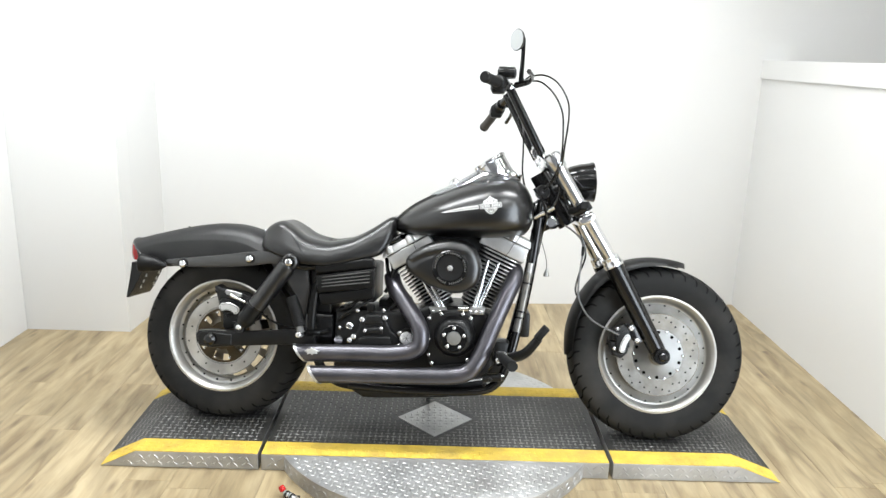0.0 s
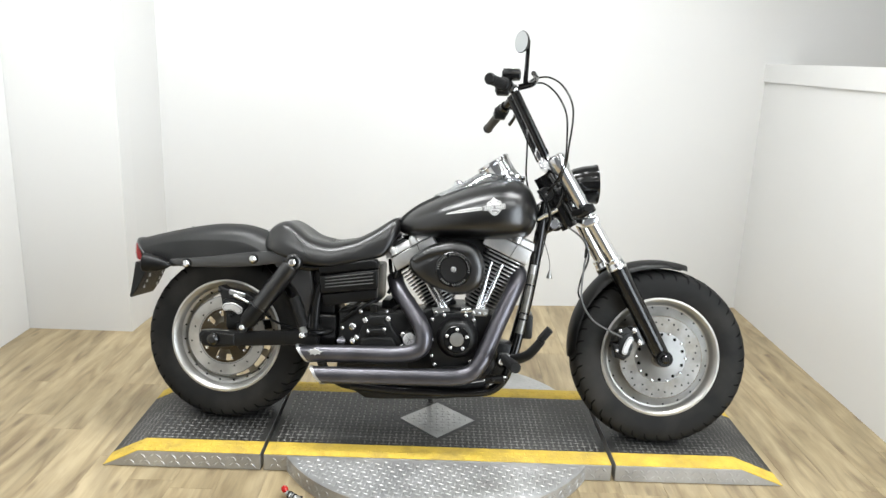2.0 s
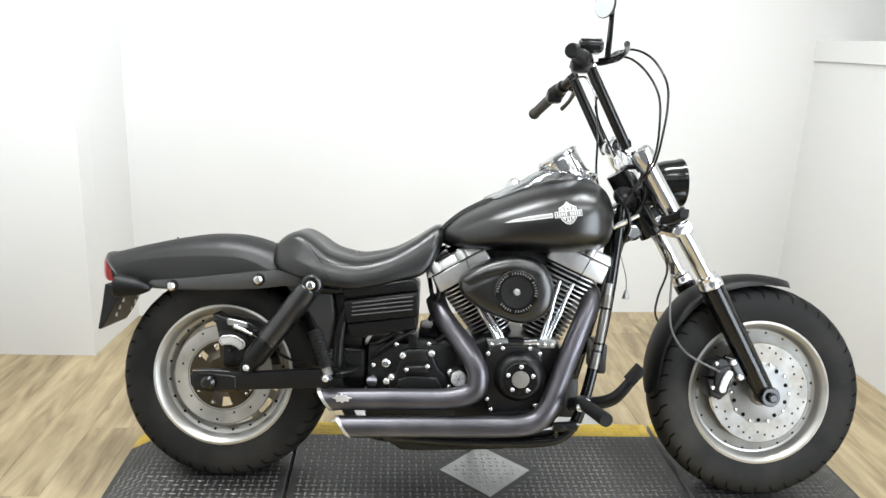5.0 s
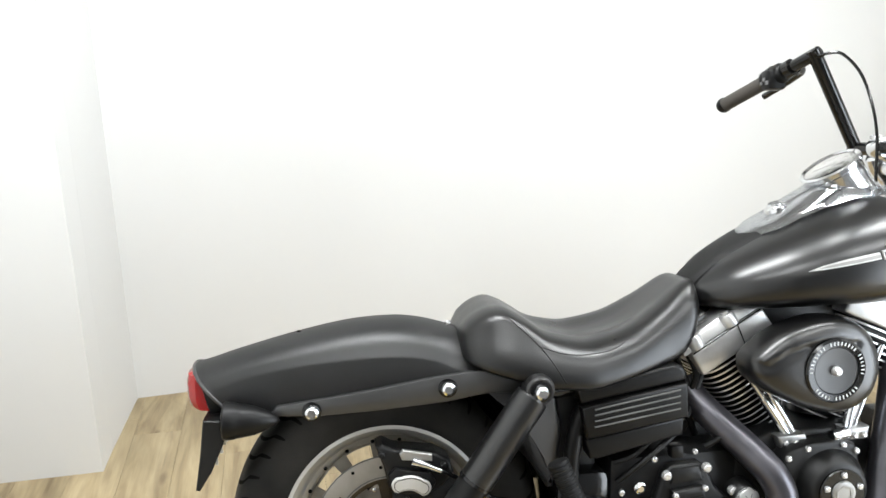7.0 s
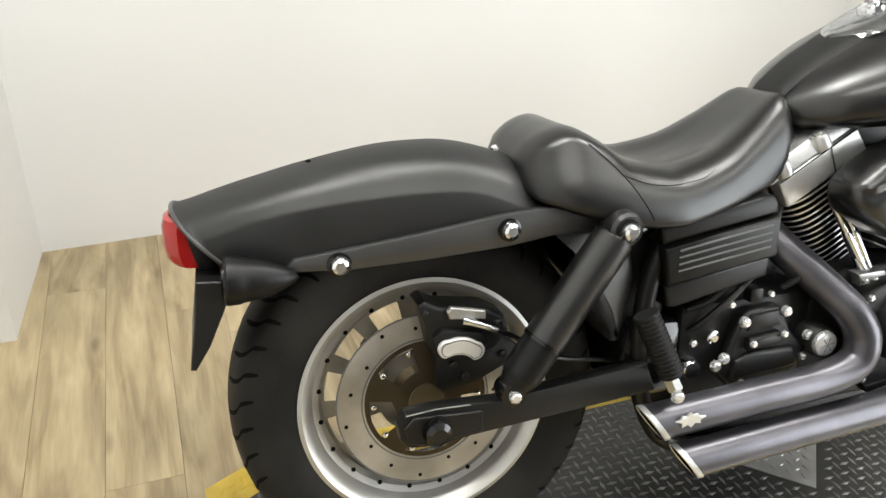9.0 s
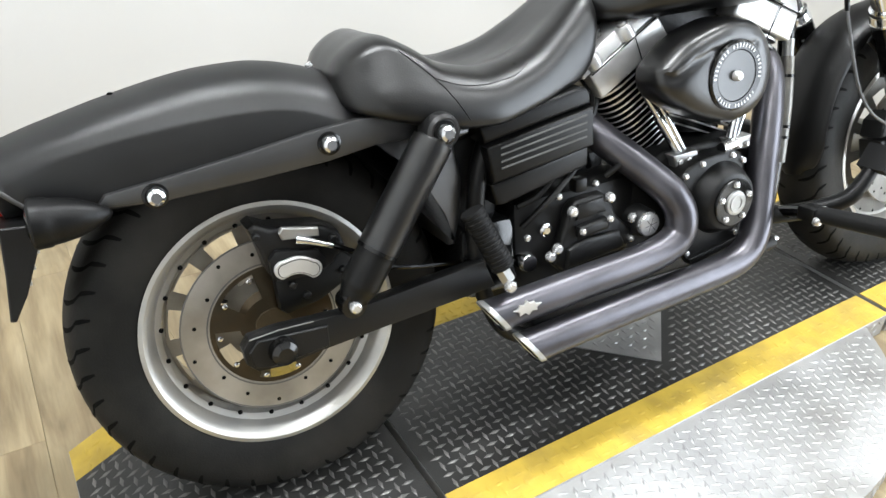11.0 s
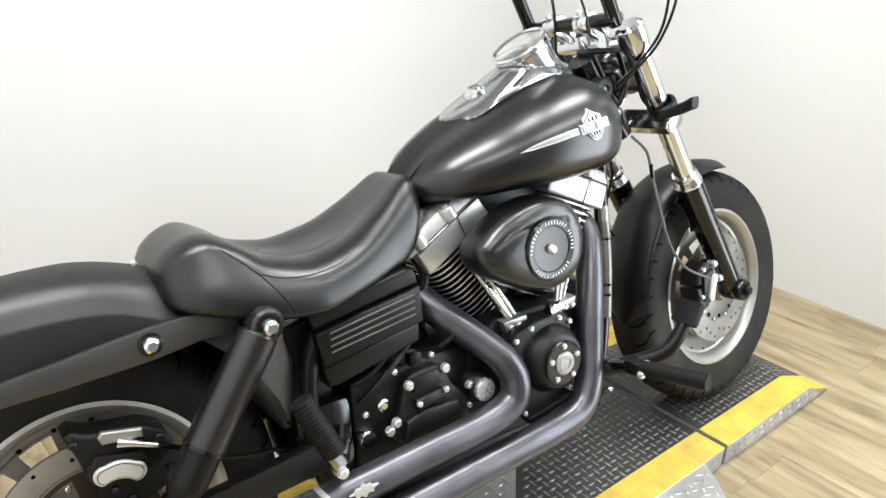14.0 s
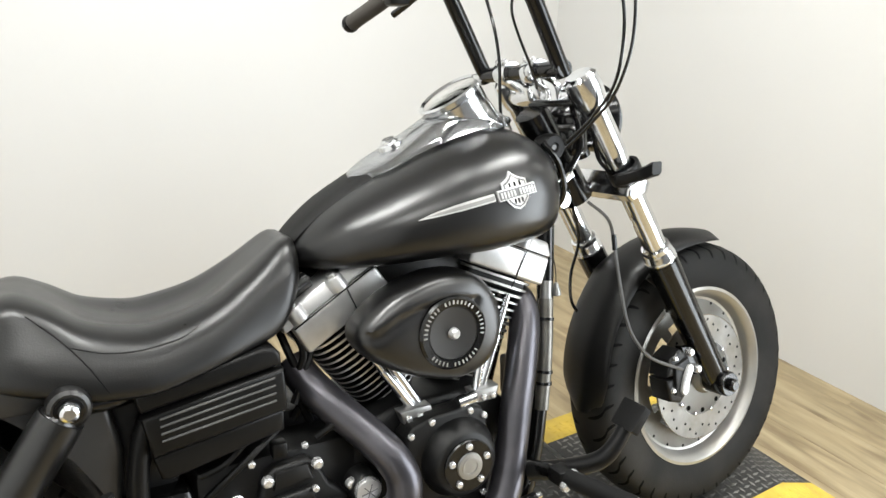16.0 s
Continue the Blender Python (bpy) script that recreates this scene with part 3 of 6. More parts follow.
for s in (-1, 1):
    sig = part("turn_signal", lathe([(0, -0.290), (0.026, -0.290), (0.0325, -0.291), (0.0345, -0.288), (0.0335, -0.270), (0.0315, -0.267), (0.0300, -0.255), (0.0262, -0.235), (0.017, -0.212), (0.008, -0.196), (0, -0.190)], (0.006, s * 0.112, 0.552), (1, 0, -0.05), 24), PLASTIC, bike, "black bullet turn signal")
    part("lens", lathe([(0, -0.296), (0.018, -0.2955), (0.026, -0.2925), (0.0265, -0.289), (0, -0.289)], (0.006, s * 0.112, 0.552), (1, 0, -0.05), 24), GLOSS, sig)
    part("stalk", tube([(-0.225, s * 0.085, 0.566), (-0.225, s * 0.112, 0.558)], 0.010, 10), PLASTIC, sig)
rows = []
for k in range(-6, 7):
    y = 0.052 * k / 6
    back = 0.022 * (abs(k) / 6) ** 2.6
    rows.append([Vector((x + back, y, z)) for x, z in ((-0.352, 0.637), (-0.360, 0.634), (-0.3635, 0.622), (-0.3635, 0.592), (-0.360, 0.575), (-0.355, 0.569), (-0.322, 0.566), (-0.318, 0.580), (-0.334, 0.625))])
light = part("tail_light", loft(rows), RED, bike, "red tail light lens", angle=45)
part("housing", prism([(-0.334, 0.634), (-0.305, 0.636), (-0.290, 0.566), (-0.316, 0.562)], -0.060, 0.060, 0.004), PLASTIC, light)
holder = empty("plate_holder", None, bike)
part("plate", prism([(-0.322, 0.566), (-0.272, 0.562), (-0.288, 0.520), (-0.312, 0.468), (-0.334, 0.434), (-0.341, 0.436), (-0.330, 0.502)], -0.105, 0.075, 0.002, 1), DENIM_ENGINE, holder, "bare black number plate holder")
part("bracket", prism([(-0.318, 0.572), (-0.235, 0.578), (-0.240, 0.560), (-0.290, 0.545), (-0.318, 0.535)], -0.05, 0.05, 0.004), PLASTIC, holder)
for y, z in ((-0.085, 0.447), (0.045, 0.447)):
    part("slot", box(-0.334, -0.3305, y - 0.016, y + 0.016, z - 0.004, z + 0.004), LETTER, holder)
for y in (-0.055, 0.050):
    for k in range(4):
        z = 0.470 + 0.022 * k
        x = float(np.interp(z, [0.434, 0.468, 0.520, 0.562], [-0.334, -0.312, -0.288, -0.272]))
        part("slot", box(x - 0.001, x + 0.0035, y - 0.003, y + 0.003, z - 0.006, z + 0.006), LETTER, holder)

# seat
SEAT = [  # x, top, bottom, half width
    (0.154, 0.682, 0.656, 0.070), (0.162, 0.700, 0.646, 0.100), (0.174, 0.717, 0.638, 0.120), (0.203, 0.736, 0.627, 0.142), (0.236, 0.742, 0.616, 0.154), (0.279, 0.722, 0.605, 0.162),
    (0.323, 0.694, 0.595, 0.166), (0.389, 0.678, 0.590, 0.166), (0.421, 0.679, 0.593, 0.161), (0.495, 0.697, 0.608, 0.145), (0.557, 0.730, 0.622, 0.128), (0.590, 0.752, 0.634, 0.119),
    (0.610, 0.766, 0.653, 0.112), (0.625, 0.774, 0.680, 0.102), (0.638, 0.774, 0.708, 0.083), (0.648, 0.764, 0.734, 0.050)]


def seat_ring(x):
    """A cross-section of the seat: tall flat flanks, a ridge, and a dished riding surface between."""
    top, bot, w = smooth_interp(SEAT, x)
    h = top - bot
    hump = math.exp(-((x - 0.21) / 0.085) ** 2)
    nose = 1 / (1 + math.exp(-(x - 0.60) / 0.012))
    dish = 0.014 * max(0, 1 - ((x - 0.42) / 0.15) ** 2)
    half = [(0, bot), (0.55, bot), (0.90, bot + 0.02 * h), (1.0, bot + 0.12 * h), (0.985 - 0.03 * hump, bot + 0.38 * h), (0.90 - 0.10 * hump - 0.05 * nose, bot + 0.68 * h),
            (0.74 - 0.05 * hump - 0.06 * nose, bot + 0.90 * h), (0.51 - 0.03 * hump, top), (0.26 - 0.02 * hump, top - dish * 0.75), (0, top - dish)]
    line = spline([(u * w, z, 0) for u, z in half], 3)
    right = [Vector((x, -p.x, p.y)) for p in line]
    left = [Vector((x, p.x, p.y)) for p in line[-2:0:-1]]
    return right + left


xs = [0.154, 0.158, 0.162] + [0.162 + 0.476 * i / 44 for i in range(1, 45)] + [0.643, 0.648]
seat = part("seat", loft([seat_ring(x) for x in xs]), LEATHER, bike, "black vinyl solo seat with stitched seams", angle=70)


def seat_y(x, z):
    """The right skin of the seat at x and height z."""
    r = [p for p in seat_ring(x)[6:25] if p.y <= 0]
    r.sort(key=lambda p: p.z)
    return float(np.interp(z, [p.z for p in r], [p.y for p in r]))


for s in (1, -1):
    for seam in (((0.250, 0.722), (0.278, 0.696), (0.300, 0.672), (0.316, 0.650), (0.328, 0.630), (0.338, 0.612)),
                 ((0.297, 0.677), (0.320, 0.668), (0.345, 0.661), (0.387, 0.657), (0.434, 0.661), (0.460, 0.669), (0.476, 0.678))):
        line = [(p.x, p.y) for p in spline([(x, z, 0) for x, z in seam], 4)]
        part("seam", tube([(x, s * (seat_y(x, z) - 0.0002), z) for x, z in line], 0.0009, 6, smooth=False), PLASTIC, seat)

# fuel tank
TANK = [  # x, top, bottom, half width, height of the widest line
    (0.634, 0.756, 0.734, 0.025, 0.5), (0.642, 0.766, 0.724, 0.047, 0.48), (0.660, 0.784, 0.716, 0.070, 0.45), (0.701, 0.816, 0.710, 0.116, 0.43), (0.760, 0.849, 0.710, 0.152, 0.42), (0.804, 0.870, 0.711, 0.172, 0.42),
    (0.886, 0.904, 0.712, 0.192, 0.42), (0.968, 0.928, 0.712, 0.199, 0.43), (1.030, 0.936, 0.716, 0.196, 0.45), (1.080, 0.925, 0.722, 0.178, 0.47), (1.110, 0.903, 0.733, 0.146, 0.48), (1.128, 0.872, 0.756, 0.102, 0.5), (1.138, 0.842, 0.786, 0.044, 0.5)]


def tank_ring(x, n=44, grow=0.0):
    top, bot, w, m = smooth_interp(TANK, x)
    mid = bot + (top - bot) * m
    out = []
    for k in range(n):
        a = 2 * math.pi * k / n
        c, s = math.cos(a), math.sin(a)
        y = (w + grow) * math.copysign(abs(c) ** 0.86, c)
        z = mid + (top + grow - mid) * abs(s) ** 1.0 if s > 0 else mid - (mid - bot) * abs(s) ** 0.62
        out.append(Vector((x, y, z)))
    return out


def tank_y(x, z, grow=0.002):
    """The right skin of the tank at x and height z."""
    r = [p for p in tank_ring(x, 176, grow) if p.y <= 0]
    r.sort(key=lambda p: p.z)
    return float(np.interp(z, [p.z for p in r], [p.y for p in r]))


xs = [0.634, 0.637, 0.642] + [0.642 + 0.466 * i / 40 for i in range(1, 41)] + [1.118, 1.127, 1.133, 1.138]
tank = part("fuel_tank", loft([tank_ring(x) for x in xs]), TANK_PAINT, bike, "satin black teardrop fuel tank with silver badge", angle=70)


def on_tank(poly, lift, name, mat, label=""):
    """A flat badge pressed onto the tank's right side: poly in (x, z)."""
    bm = bmesh.new()
    a = [bm.verts.new((x, tank_y(x, z, lift), z)) for x, z in poly]
    c = [bm.verts.new((x, tank_y(x, z, 0.0003), z)) for x, z in poly]
    f = bm.faces.new(a)
    for i in range(len(poly)):
        j = (i + 1) % len(poly)
        bm.faces.new((a[i], a[j], c[j], c[i]))
    bmesh.ops.triangulate(bm, faces=[f])
    return part(name, bm, mat, tank, label)


bx, bz, bt = 0.983, 0.834, 0.15
turn = lambda u, v: (bx + u * math.cos(bt) - v * math.sin(bt), bz + u * math.sin(bt) + v * math.cos(bt))
SHIELD = [(-0.024, 0.018), (-0.014, 0.022), (-0.006, 0.027), (0, 0.034), (0.006, 0.027), (0.014, 0.022), (0.024, 0.018), (0.024, 0.0), (0.020, -0.014), (0.010, -0.025), (0, -0.029), (-0.010, -0.025), (-0.020, -0.014), (-0.024, 0.0)]
shield = lambda k: [turn(u * k, v * k) for u, v in SHIELD]
on_tank(shield(1.0), 0.0030, "badge_shield", LETTER, "silver shield badge")
on_tank(shield(0.88), 0.0034, "badge_groove", GREY_DARK)
on_tank(shield(0.78), 0.0038, "badge_field", LETTER)
for u in (-0.010, 0.0, 0.010):
    on_tank([turn(u + a, v) for a, v in ((-0.0012, 0.017), (0.0012, 0.017), (0.0012, 0.010), (-0.0012, 0.010))], 0.0043, "badge_line", GLOSS)
    on_tank([turn(u * 0.7 + a, v) for a, v in ((-0.0012, -0.010), (0.0012, -0.010), (0.0012, -0.018), (-0.0012, -0.018))], 0.0043, "badge_line", GLOSS)
bar = lambda k, m: [turn(u * k, v * m) for u, v in ((-0.037, 0.0085), (0.037, 0.0085), (0.037, -0.0085), (-0.037, -0.0085))]
on_tank(bar(1.0, 1.0), 0.0048, "badge_bar", LETTER)
on_tank(bar(0.95, 0.78), 0.0052, "badge_panel", GREY_DARK)
for k in range(11):
    u = -0.030 + 0.0060 * k
    if k not in (5,):
        on_tank([turn(u + a, v) for a, v in ((-0.0017, 0.0048), (0.0017, 0.0048), (0.0017, -0.0048), (-0.0017, -0.0048))], 0.0057, "badge_mark", LETTER)
BLADE = [(-0.042, 0.006), (-0.070, 0.0055), (-0.110, 0.003), (-0.150, -0.002), (-0.174, -0.008), (-0.150, -0.0085), (-0.100, -0.0075), (-0.042, -0.006)]
on_tank([turn(u, v) for u, v in BLADE], 0.0026, "badge_blade", LETTER, "thin silver blade badge")
on_tank([turn(-0.042 + (u + 0.042) * 0.90 - 0.001, v * 0.55 - 0.0012 * (u < -0.06)) for u, v in BLADE], 0.0031, "blade_field", GREY)

# console on the tank: leather strap, chrome plate, speedometer
rows = []
for i in range(22):
    x = 0.628 + 0.175 * i / 21
    top = smooth_interp(TANK, max(x, 0.634))[0]
    w = 0.042 + 0.014 * i / 21
    row = []
    for k in range(9):
        u = -1 + 2 * k / 8
        row.append(Vector((x, u * w, top + 0.010 - 0.008 * abs(u) ** 2.4 - (0.006 if k in (0, 8) else 0))))
    rows.append(row)
bm = loft(rows, False, False)
bmesh.ops.solidify(bm, geom=bm.faces[:], thickness=0.006)
part("tank_strap", bm, STRAP, tank, "black leather tank strap")
rows = []
for i in range(30):
    u = i / 29
    x = 0.760 + 0.326 * u
    top = smooth_interp(TANK, x)[0]
    w = 0.066 * min(1, (u / 0.16) ** 0.5) * (1 if u < 0.85 else math.sqrt(max(0.05, 1 - ((u - 0.85) / 0.155) ** 2))) + 0.004
    rise = 0.013 + 0.028 * math.exp(-((u - 0.62) / 0.26) ** 2)
    rows.append([Vector((x, w * s, top - 0.001 + (rise + 0.003) * (1 - abs(s) ** 4))) for s in (-1, -0.9, -0.7, -0.4, 0, 0.4, 0.7, 0.9, 1)])
bm = loft(rows, False, False)
bmesh.ops.solidify(bm, geom=bm.faces[:], thickness=0.005)
console = part("console", bm, CHROME, tank, "chrome tank console", angle=60)
ax = Vector((-0.54, 0, 0.84)).normalized()
gc = Vector((0.969, 0, 0.993))
part("gauge_cup", lathe([(0.064, -0.092), (0.066, -0.082), (0.061, -0.072), (0.0585, -0.040), (0.0595, -0.010), (0.0635, -0.006), (0.0635, 0.003), (0.059, 0.006), (0.054, 0.003)], gc, ax, 56), CHROME, console, "chrome speedometer cup")
part("dial", lathe([(0, -0.001), (0.0545, -0.001), (0.0545, -0.004), (0, -0.004)], gc, ax, 40), surface("dial_face", (0.55, 0.55, 0.52), 0.4), console, "pale speedometer dial")
part("glass", lathe([(0, 0.005), (0.03, 0.0045), (0.0535, 0.0025), (0.0535, 0.0012), (0, 0.0012)], gc, ax, 40), GLASS, console)
part("cup_flange", lathe([(0.036, 0.012), (0.050, 0.008), (0.054, 0.002), (0.050, -0.008), (0.036, -0.008)], (1.040, 0, 0.945), (0.08, 0, 1), 40), CHROME, console)
knob_c = Vector((0.846, 0, 0.910))
part("ignition_knob", lathe([(0, 0.012), (0.011, 0.012), (0.015, 0.009), (0.016, 0.005), (0.022, 0.003), (0.024, -0.006), (0, -0.006)], knob_c, (-0.35, 0, 0.94), 28), CHROME, console)
part("knob_ring", lathe([(0.006, 0.0128), (0.011, 0.0128), (0.011, 0.0115), (0.006, 0.0115)], knob_c, (-0.35, 0, 0.94), 28, True), GLOSS, console)

# side cover
cover = empty("side_cover", None, bike)
cover["label"] = "black ribbed battery side cover"
PLACE[0] = Matrix.Translation((0, 0.026, 0))
upper = [(0.367, 0.590), (0.556, 0.626), (0.574, 0.624), (0.582, 0.614), (0.583, 0.596), (0.374, 0.562)]
lower = [(0.384, 0.490), (0.582, 0.522), (0.581, 0.486), (0.408, 0.450), (0.394, 0.452)]
part("top_panel", prism(upper, -0.120, -0.170, 0.006, 3), PLASTIC, cover)
part("bottom_panel", prism(lower, -0.120, -0.166, 0.006, 3), PLASTIC, cover)
part("core", prism([(0.378, 0.566), (0.574, 0.600), (0.576, 0.522), (0.388, 0.490)], -0.118, -0.158, 0.002, 1), DARK, cover)
band = [(0.373, 0.557), (0.584, 0.592), (0.586, 0.524), (0.384, 0.494)]
part("band", prism(band, -0.150, -0.178, 0.006, 3), PLASTIC, cover)
for k in range(4):
    f = 0.13 + 0.18 * k
    za, zb = 0.557 - (0.557 - 0.494) * f, 0.592 - (0.592 - 0.524) * f
    part("rib", tube([(0.398, -0.1785, za + 0.004), (0.568, -0.1785, zb - 0.003)], 0.0019, 8), RIB, cover, "thin grey rib")
PLACE[0] = ZERO
for pts in ([(0.618, -0.05, 0.64), (0.640, -0.07, 0.585), (0.625, -0.06, 0.52), (0.650, -0.05, 0.45)], [(0.610, -0.03, 0.62), (0.622, -0.06, 0.57), (0.645, -0.05, 0.51), (0.62, -0.05, 0.46)], [(0.632, -0.02, 0.66), (0.655, -0.06, 0.60), (0.640, -0.07, 0.55), (0.615, -0.08, 0.50)]):
    part("wiring_hose", tube(pts, 0.007, 8, 6), PLASTIC, bike)
part("engine_mount", box(0.585, 0.700, -0.03, 0.10, 0.40, 0.470, 0.01), DENIM_ENGINE, bike)
part("battery_box", box(0.40, 0.58, -0.08, 0.12, 0.46, 0.60, 0.01), PLASTIC, bike)

# frame
for s in (-1, 1):
    part("downtube", tube([(1.168, s * 0.025, 0.86), (1.154, s * 0.044, 0.74), (1.140, s * 0.060, 0.62), (1.124, s * 0.080, 0.52), (1.106, s * 0.094, 0.43), (1.075, s * 0.108, 0.29), (1.035, s * 0.112, 0.20), (0.95, s * 0.113, 0.165), (0.70, s * 0.115, 0.155), (0.50, s * 0.12, 0.163)], 0.0165, 12, 5), GLOSS, bike, "glossy black frame tube")
    part("rear_frame_tube", tube([(0.52, s * 0.119, 0.162), (0.46, s * 0.12, 0.172), (0.40, s * 0.12, 0.22), (0.36, s * 0.12, 0.34), (0.37, s * 0.12, 0.50), (0.42, s * 0.10, 0.60)], 0.0162, 12, 5), PLASTIC, bike)
    part("seat_rail", tube([(0.66, s * 0.05, 0.70), (0.50, s * 0.085, 0.63), (0.36, s * 0.11, 0.585), (0.27, s * 0.125, 0.592)], 0.015, 12), GLOSS, bike)
part("backbone", tube([(1.19, 0, 0.85), (1.10, 0, 0.80), (0.90, 0, 0.74), (0.66, 0, 0.68)], 0.030, 14), GLOSS, bike)
part("steering_neck", tube([(1.150, 0, 0.955), (1.265, 0, 0.775)], 0.034, 20, smooth=False), GLOSS, bike)
part("hose_sleeve", tube([(1.132, -0.074, 0.598), (1.116, -0.094, 0.50), (1.096, -0.108, 0.388)], 0.0145, 14), STEEL, bike, "grey metal sleeve on the frame tube")
part("sleeve_end", tube([(1.137, -0.068, 0.632), (1.131, -0.075, 0.594)], 0.012, 12, smooth=False), GREY, bike)
for x, y, z in ((1.126, -0.081, 0.560), (1.109, -0.100, 0.460), (1.105, -0.1025, 0.438)):
    part("clamp", lathe([(0.0155, -0.003), (0.0165, -0.003), (0.0165, 0.003), (0.0155, 0.003)], (x, y, z), (0.17, 0.16, 1), 20), GLOSS, bike)
part("oil_tank", box(0.98, 1.08, 0.0, 0.09, 0.20, 0.33, 0.02), DENIM_ENGINE, bike)
part("regulator", box(1.105, 1.145, -0.06, 0.06, 0.36, 0.45, 0.008), DENIM_ENGINE, bike)
part("inner_fender", prism([(0.13, 0.625), (0.33, 0.612), (0.350, 0.50), (0.342, 0.43), (0.330, 0.385), (0.318, 0.385), (0.302, 0.44), (0.275, 0.49), (0.235, 0.54), (0.185, 0.585), (0.13, 0.612)], -0.108, 0.108, 0.012, 3), FENDER_PAINT, bike, "satin black inner mudguard")
part("rear_frame_plate", box(0.335, 0.425, -0.088, 0.10, 0.33, 0.615, 0.012), DENIM_ENGINE, bike)
part("swingarm_pivot", box(0.33, 0.44, -0.125, 0.125, 0.28, 0.42, 0.02), GLOSS, bike)
part("gearbox", box(0.44, 0.72, -0.115, 0.12, 0.20, 0.44, 0.02), DENIM_ENGINE, bike)
part("oil_pan", prism([(0.47, 0.200), (1.0, 0.210), (1.0, 0.170), (0.93, 0.145), (0.84, 0.128), (0.60, 0.112), (0.55, 0.112), (0.50, 0.140)], -0.10, 0.10, 0.012, 2), DENIM_ENGINE, bike)
stand = tube([(0.78, 0.10, 0.165), (0.77, 0.16, 0.11), (0.765, 0.235, 0.045)], 0.011, 10, 5)
part("side_stand", stand, GLOSS, bike, "black side stand, folded down")
part("stand_foot", box(0.735, 0.795, 0.225, 0.262, 0.034, 0.046, 0.004), GLOSS, bike)

# swingarm, shocks
for s in (-1, 1):
    arm = [(-0.055, 0.296), (-0.058, 0.322), (-0.046, 0.338), (0.0, 0.342), (0.10, 0.338), (0.36, 0.362), (0.38, 0.310), (0.06, 0.284), (0.0, 0.276), (-0.04, 0.280)]
    part("swingarm", prism(arm, s * 0.122, s * 0.150, 0.004, 2), DENIM_ENGINE, bike)
    part("axle_plate", prism([(-0.045, 0.290), (-0.05, 0.318), (-0.035, 0.334), (0.075, 0.328), (0.075, 0.292), (-0.02, 0.284)], s * 0.149, s * 0.155, 0.002, 1), DENIM_ENGINE, bike)
    # thin grey tube paints the highlight that runs along the arm's top edge
    part("edge_highlight", tube([(-0.046, s * 0.1512, 0.3375), (0.0, s * 0.1512, 0.3415), (0.055, s * 0.1512, 0.3400)], 0.0011, 8, smooth=False), GREY, bike, "pale line for the highlight on the swingarm edge")
    part("axle_nut", lathe([(0, -0.176 * -s), (0.012, 0.176 * s), (0.020, 0.170 * s), (0.023, 0.160 * s), (0.023, 0.150 * s), (0, 0.150 * s)], (0.0, 0, 0.309), seg=20), GLOSS, bike)
    top_, low = Vector((0.286, s * 0.160, 0.604)), Vector((0.113, s * 0.166, 0.363))
    d = (low - top_).normalized()
    shock = empty("shock_absorber", None, bike)
    shock["label"] = "black covered rear shock absorber"
    part("cover", tube([top_ + d * 0.012, top_ + d * 0.022, top_ + d * 0.034, top_ + d * 0.205], [0.024, 0.0295, 0.0325, 0.0325], 24, 3), DENIM, shock)
    part("lower_tube", tube([top_ + d * 0.200, top_ + d * 0.262, top_ + d * 0.274, low - d * 0.004], [0.0312, 0.0312, 0.028, 0.021], 24, 3), PLASTIC, shock)
    part("eye", lathe([(0, -0.022), (0.022, -0.022), (0.027, -0.018), (0.029, -0.010), (0.029, 0.010), (0.027, 0.018), (0.022, 0.022), (0, 0.022)], top_, seg=32), DENIM, shock)
    part("collar", lathe([(0.014, 0.0245 * s), (0.0185, 0.024 * s), (0.0195, 0.021 * s), (0.014, 0.021 * s)], top_, seg=32), GLOSS, shock)
    part("dust_ring", tube([top_ + d * 0.203, top_ + d * 0.209], 0.0334, 24, smooth=False), GLOSS, shock)
    part("eye", lathe([(0, -0.018), (0.020, -0.018), (0.022, 0), (0.020, 0.018), (0, 0.018)], low, seg=24), GLOSS, shock)
    rot = RIGHT if s < 0 else RIGHT.inverted()
    shared("bolt", BOLT_L, shock, top_ + Vector((0, s * 0.022, 0)), rot)
    shared("bolt", BOLT_M, shock, low + Vector((0, s * 0.018, 0)), rot)

# rear caliper
PLACE[0] = Matrix.Translation((0.010, 0.020, -0.001))
cal = empty("rear_caliper", None, bike)
cal["label"] = "black rear brake caliper with silver plate"


def bean(cx, cz, half, rad, bow, tilt):
    """A bean-shaped outline: a bar with round lobes at its ends, waisted below."""
    out, L = [], half - rad
    side = lambda sgn, us: [(u, sgn * rad * (1 if sgn > 0 else 1 - 0.12 * (1 - (u / L) ** 2)) + bow * (1 - (u / L) ** 2)) for u in us]
    arc = lambda c0, a0: [(c0 + rad * math.cos(a0 + math.pi * k / 10), rad * math.sin(a0 + math.pi * k / 10)) for k in range(11)]
    us = [L * (1 - 2 * (k + 1) / 9) for k in range(8)]
    for u, v in arc(L, -math.pi / 2) + side(1, us) + arc(-L, math.pi / 2) + side(-1, us[::-1]):
        out.append((cx + u * math.cos(tilt) - v * math.sin(tilt), cz + u * math.sin(tilt) + v * math.cos(tilt)))
    return out


def caliper_plate(cx, cz, half, rad, bow, tilt, y, parent):
    pl = part("plate", prism(bean(cx, cz, half, rad, bow, tilt), y, y - 0.008, 0.0015, 1), LETTER, parent, "bright silver caliper plate")
    part("groove", prism(bean(cx, cz, half * 0.88, rad * 0.78, bow, tilt), y - 0.0078, y - 0.0084), DENIM_ENGINE, pl)
    part("field", prism(bean(cx, cz, half * 0.84, rad * 0.70, bow, tilt), y - 0.0080, y - 0.0090), LETTER, pl)


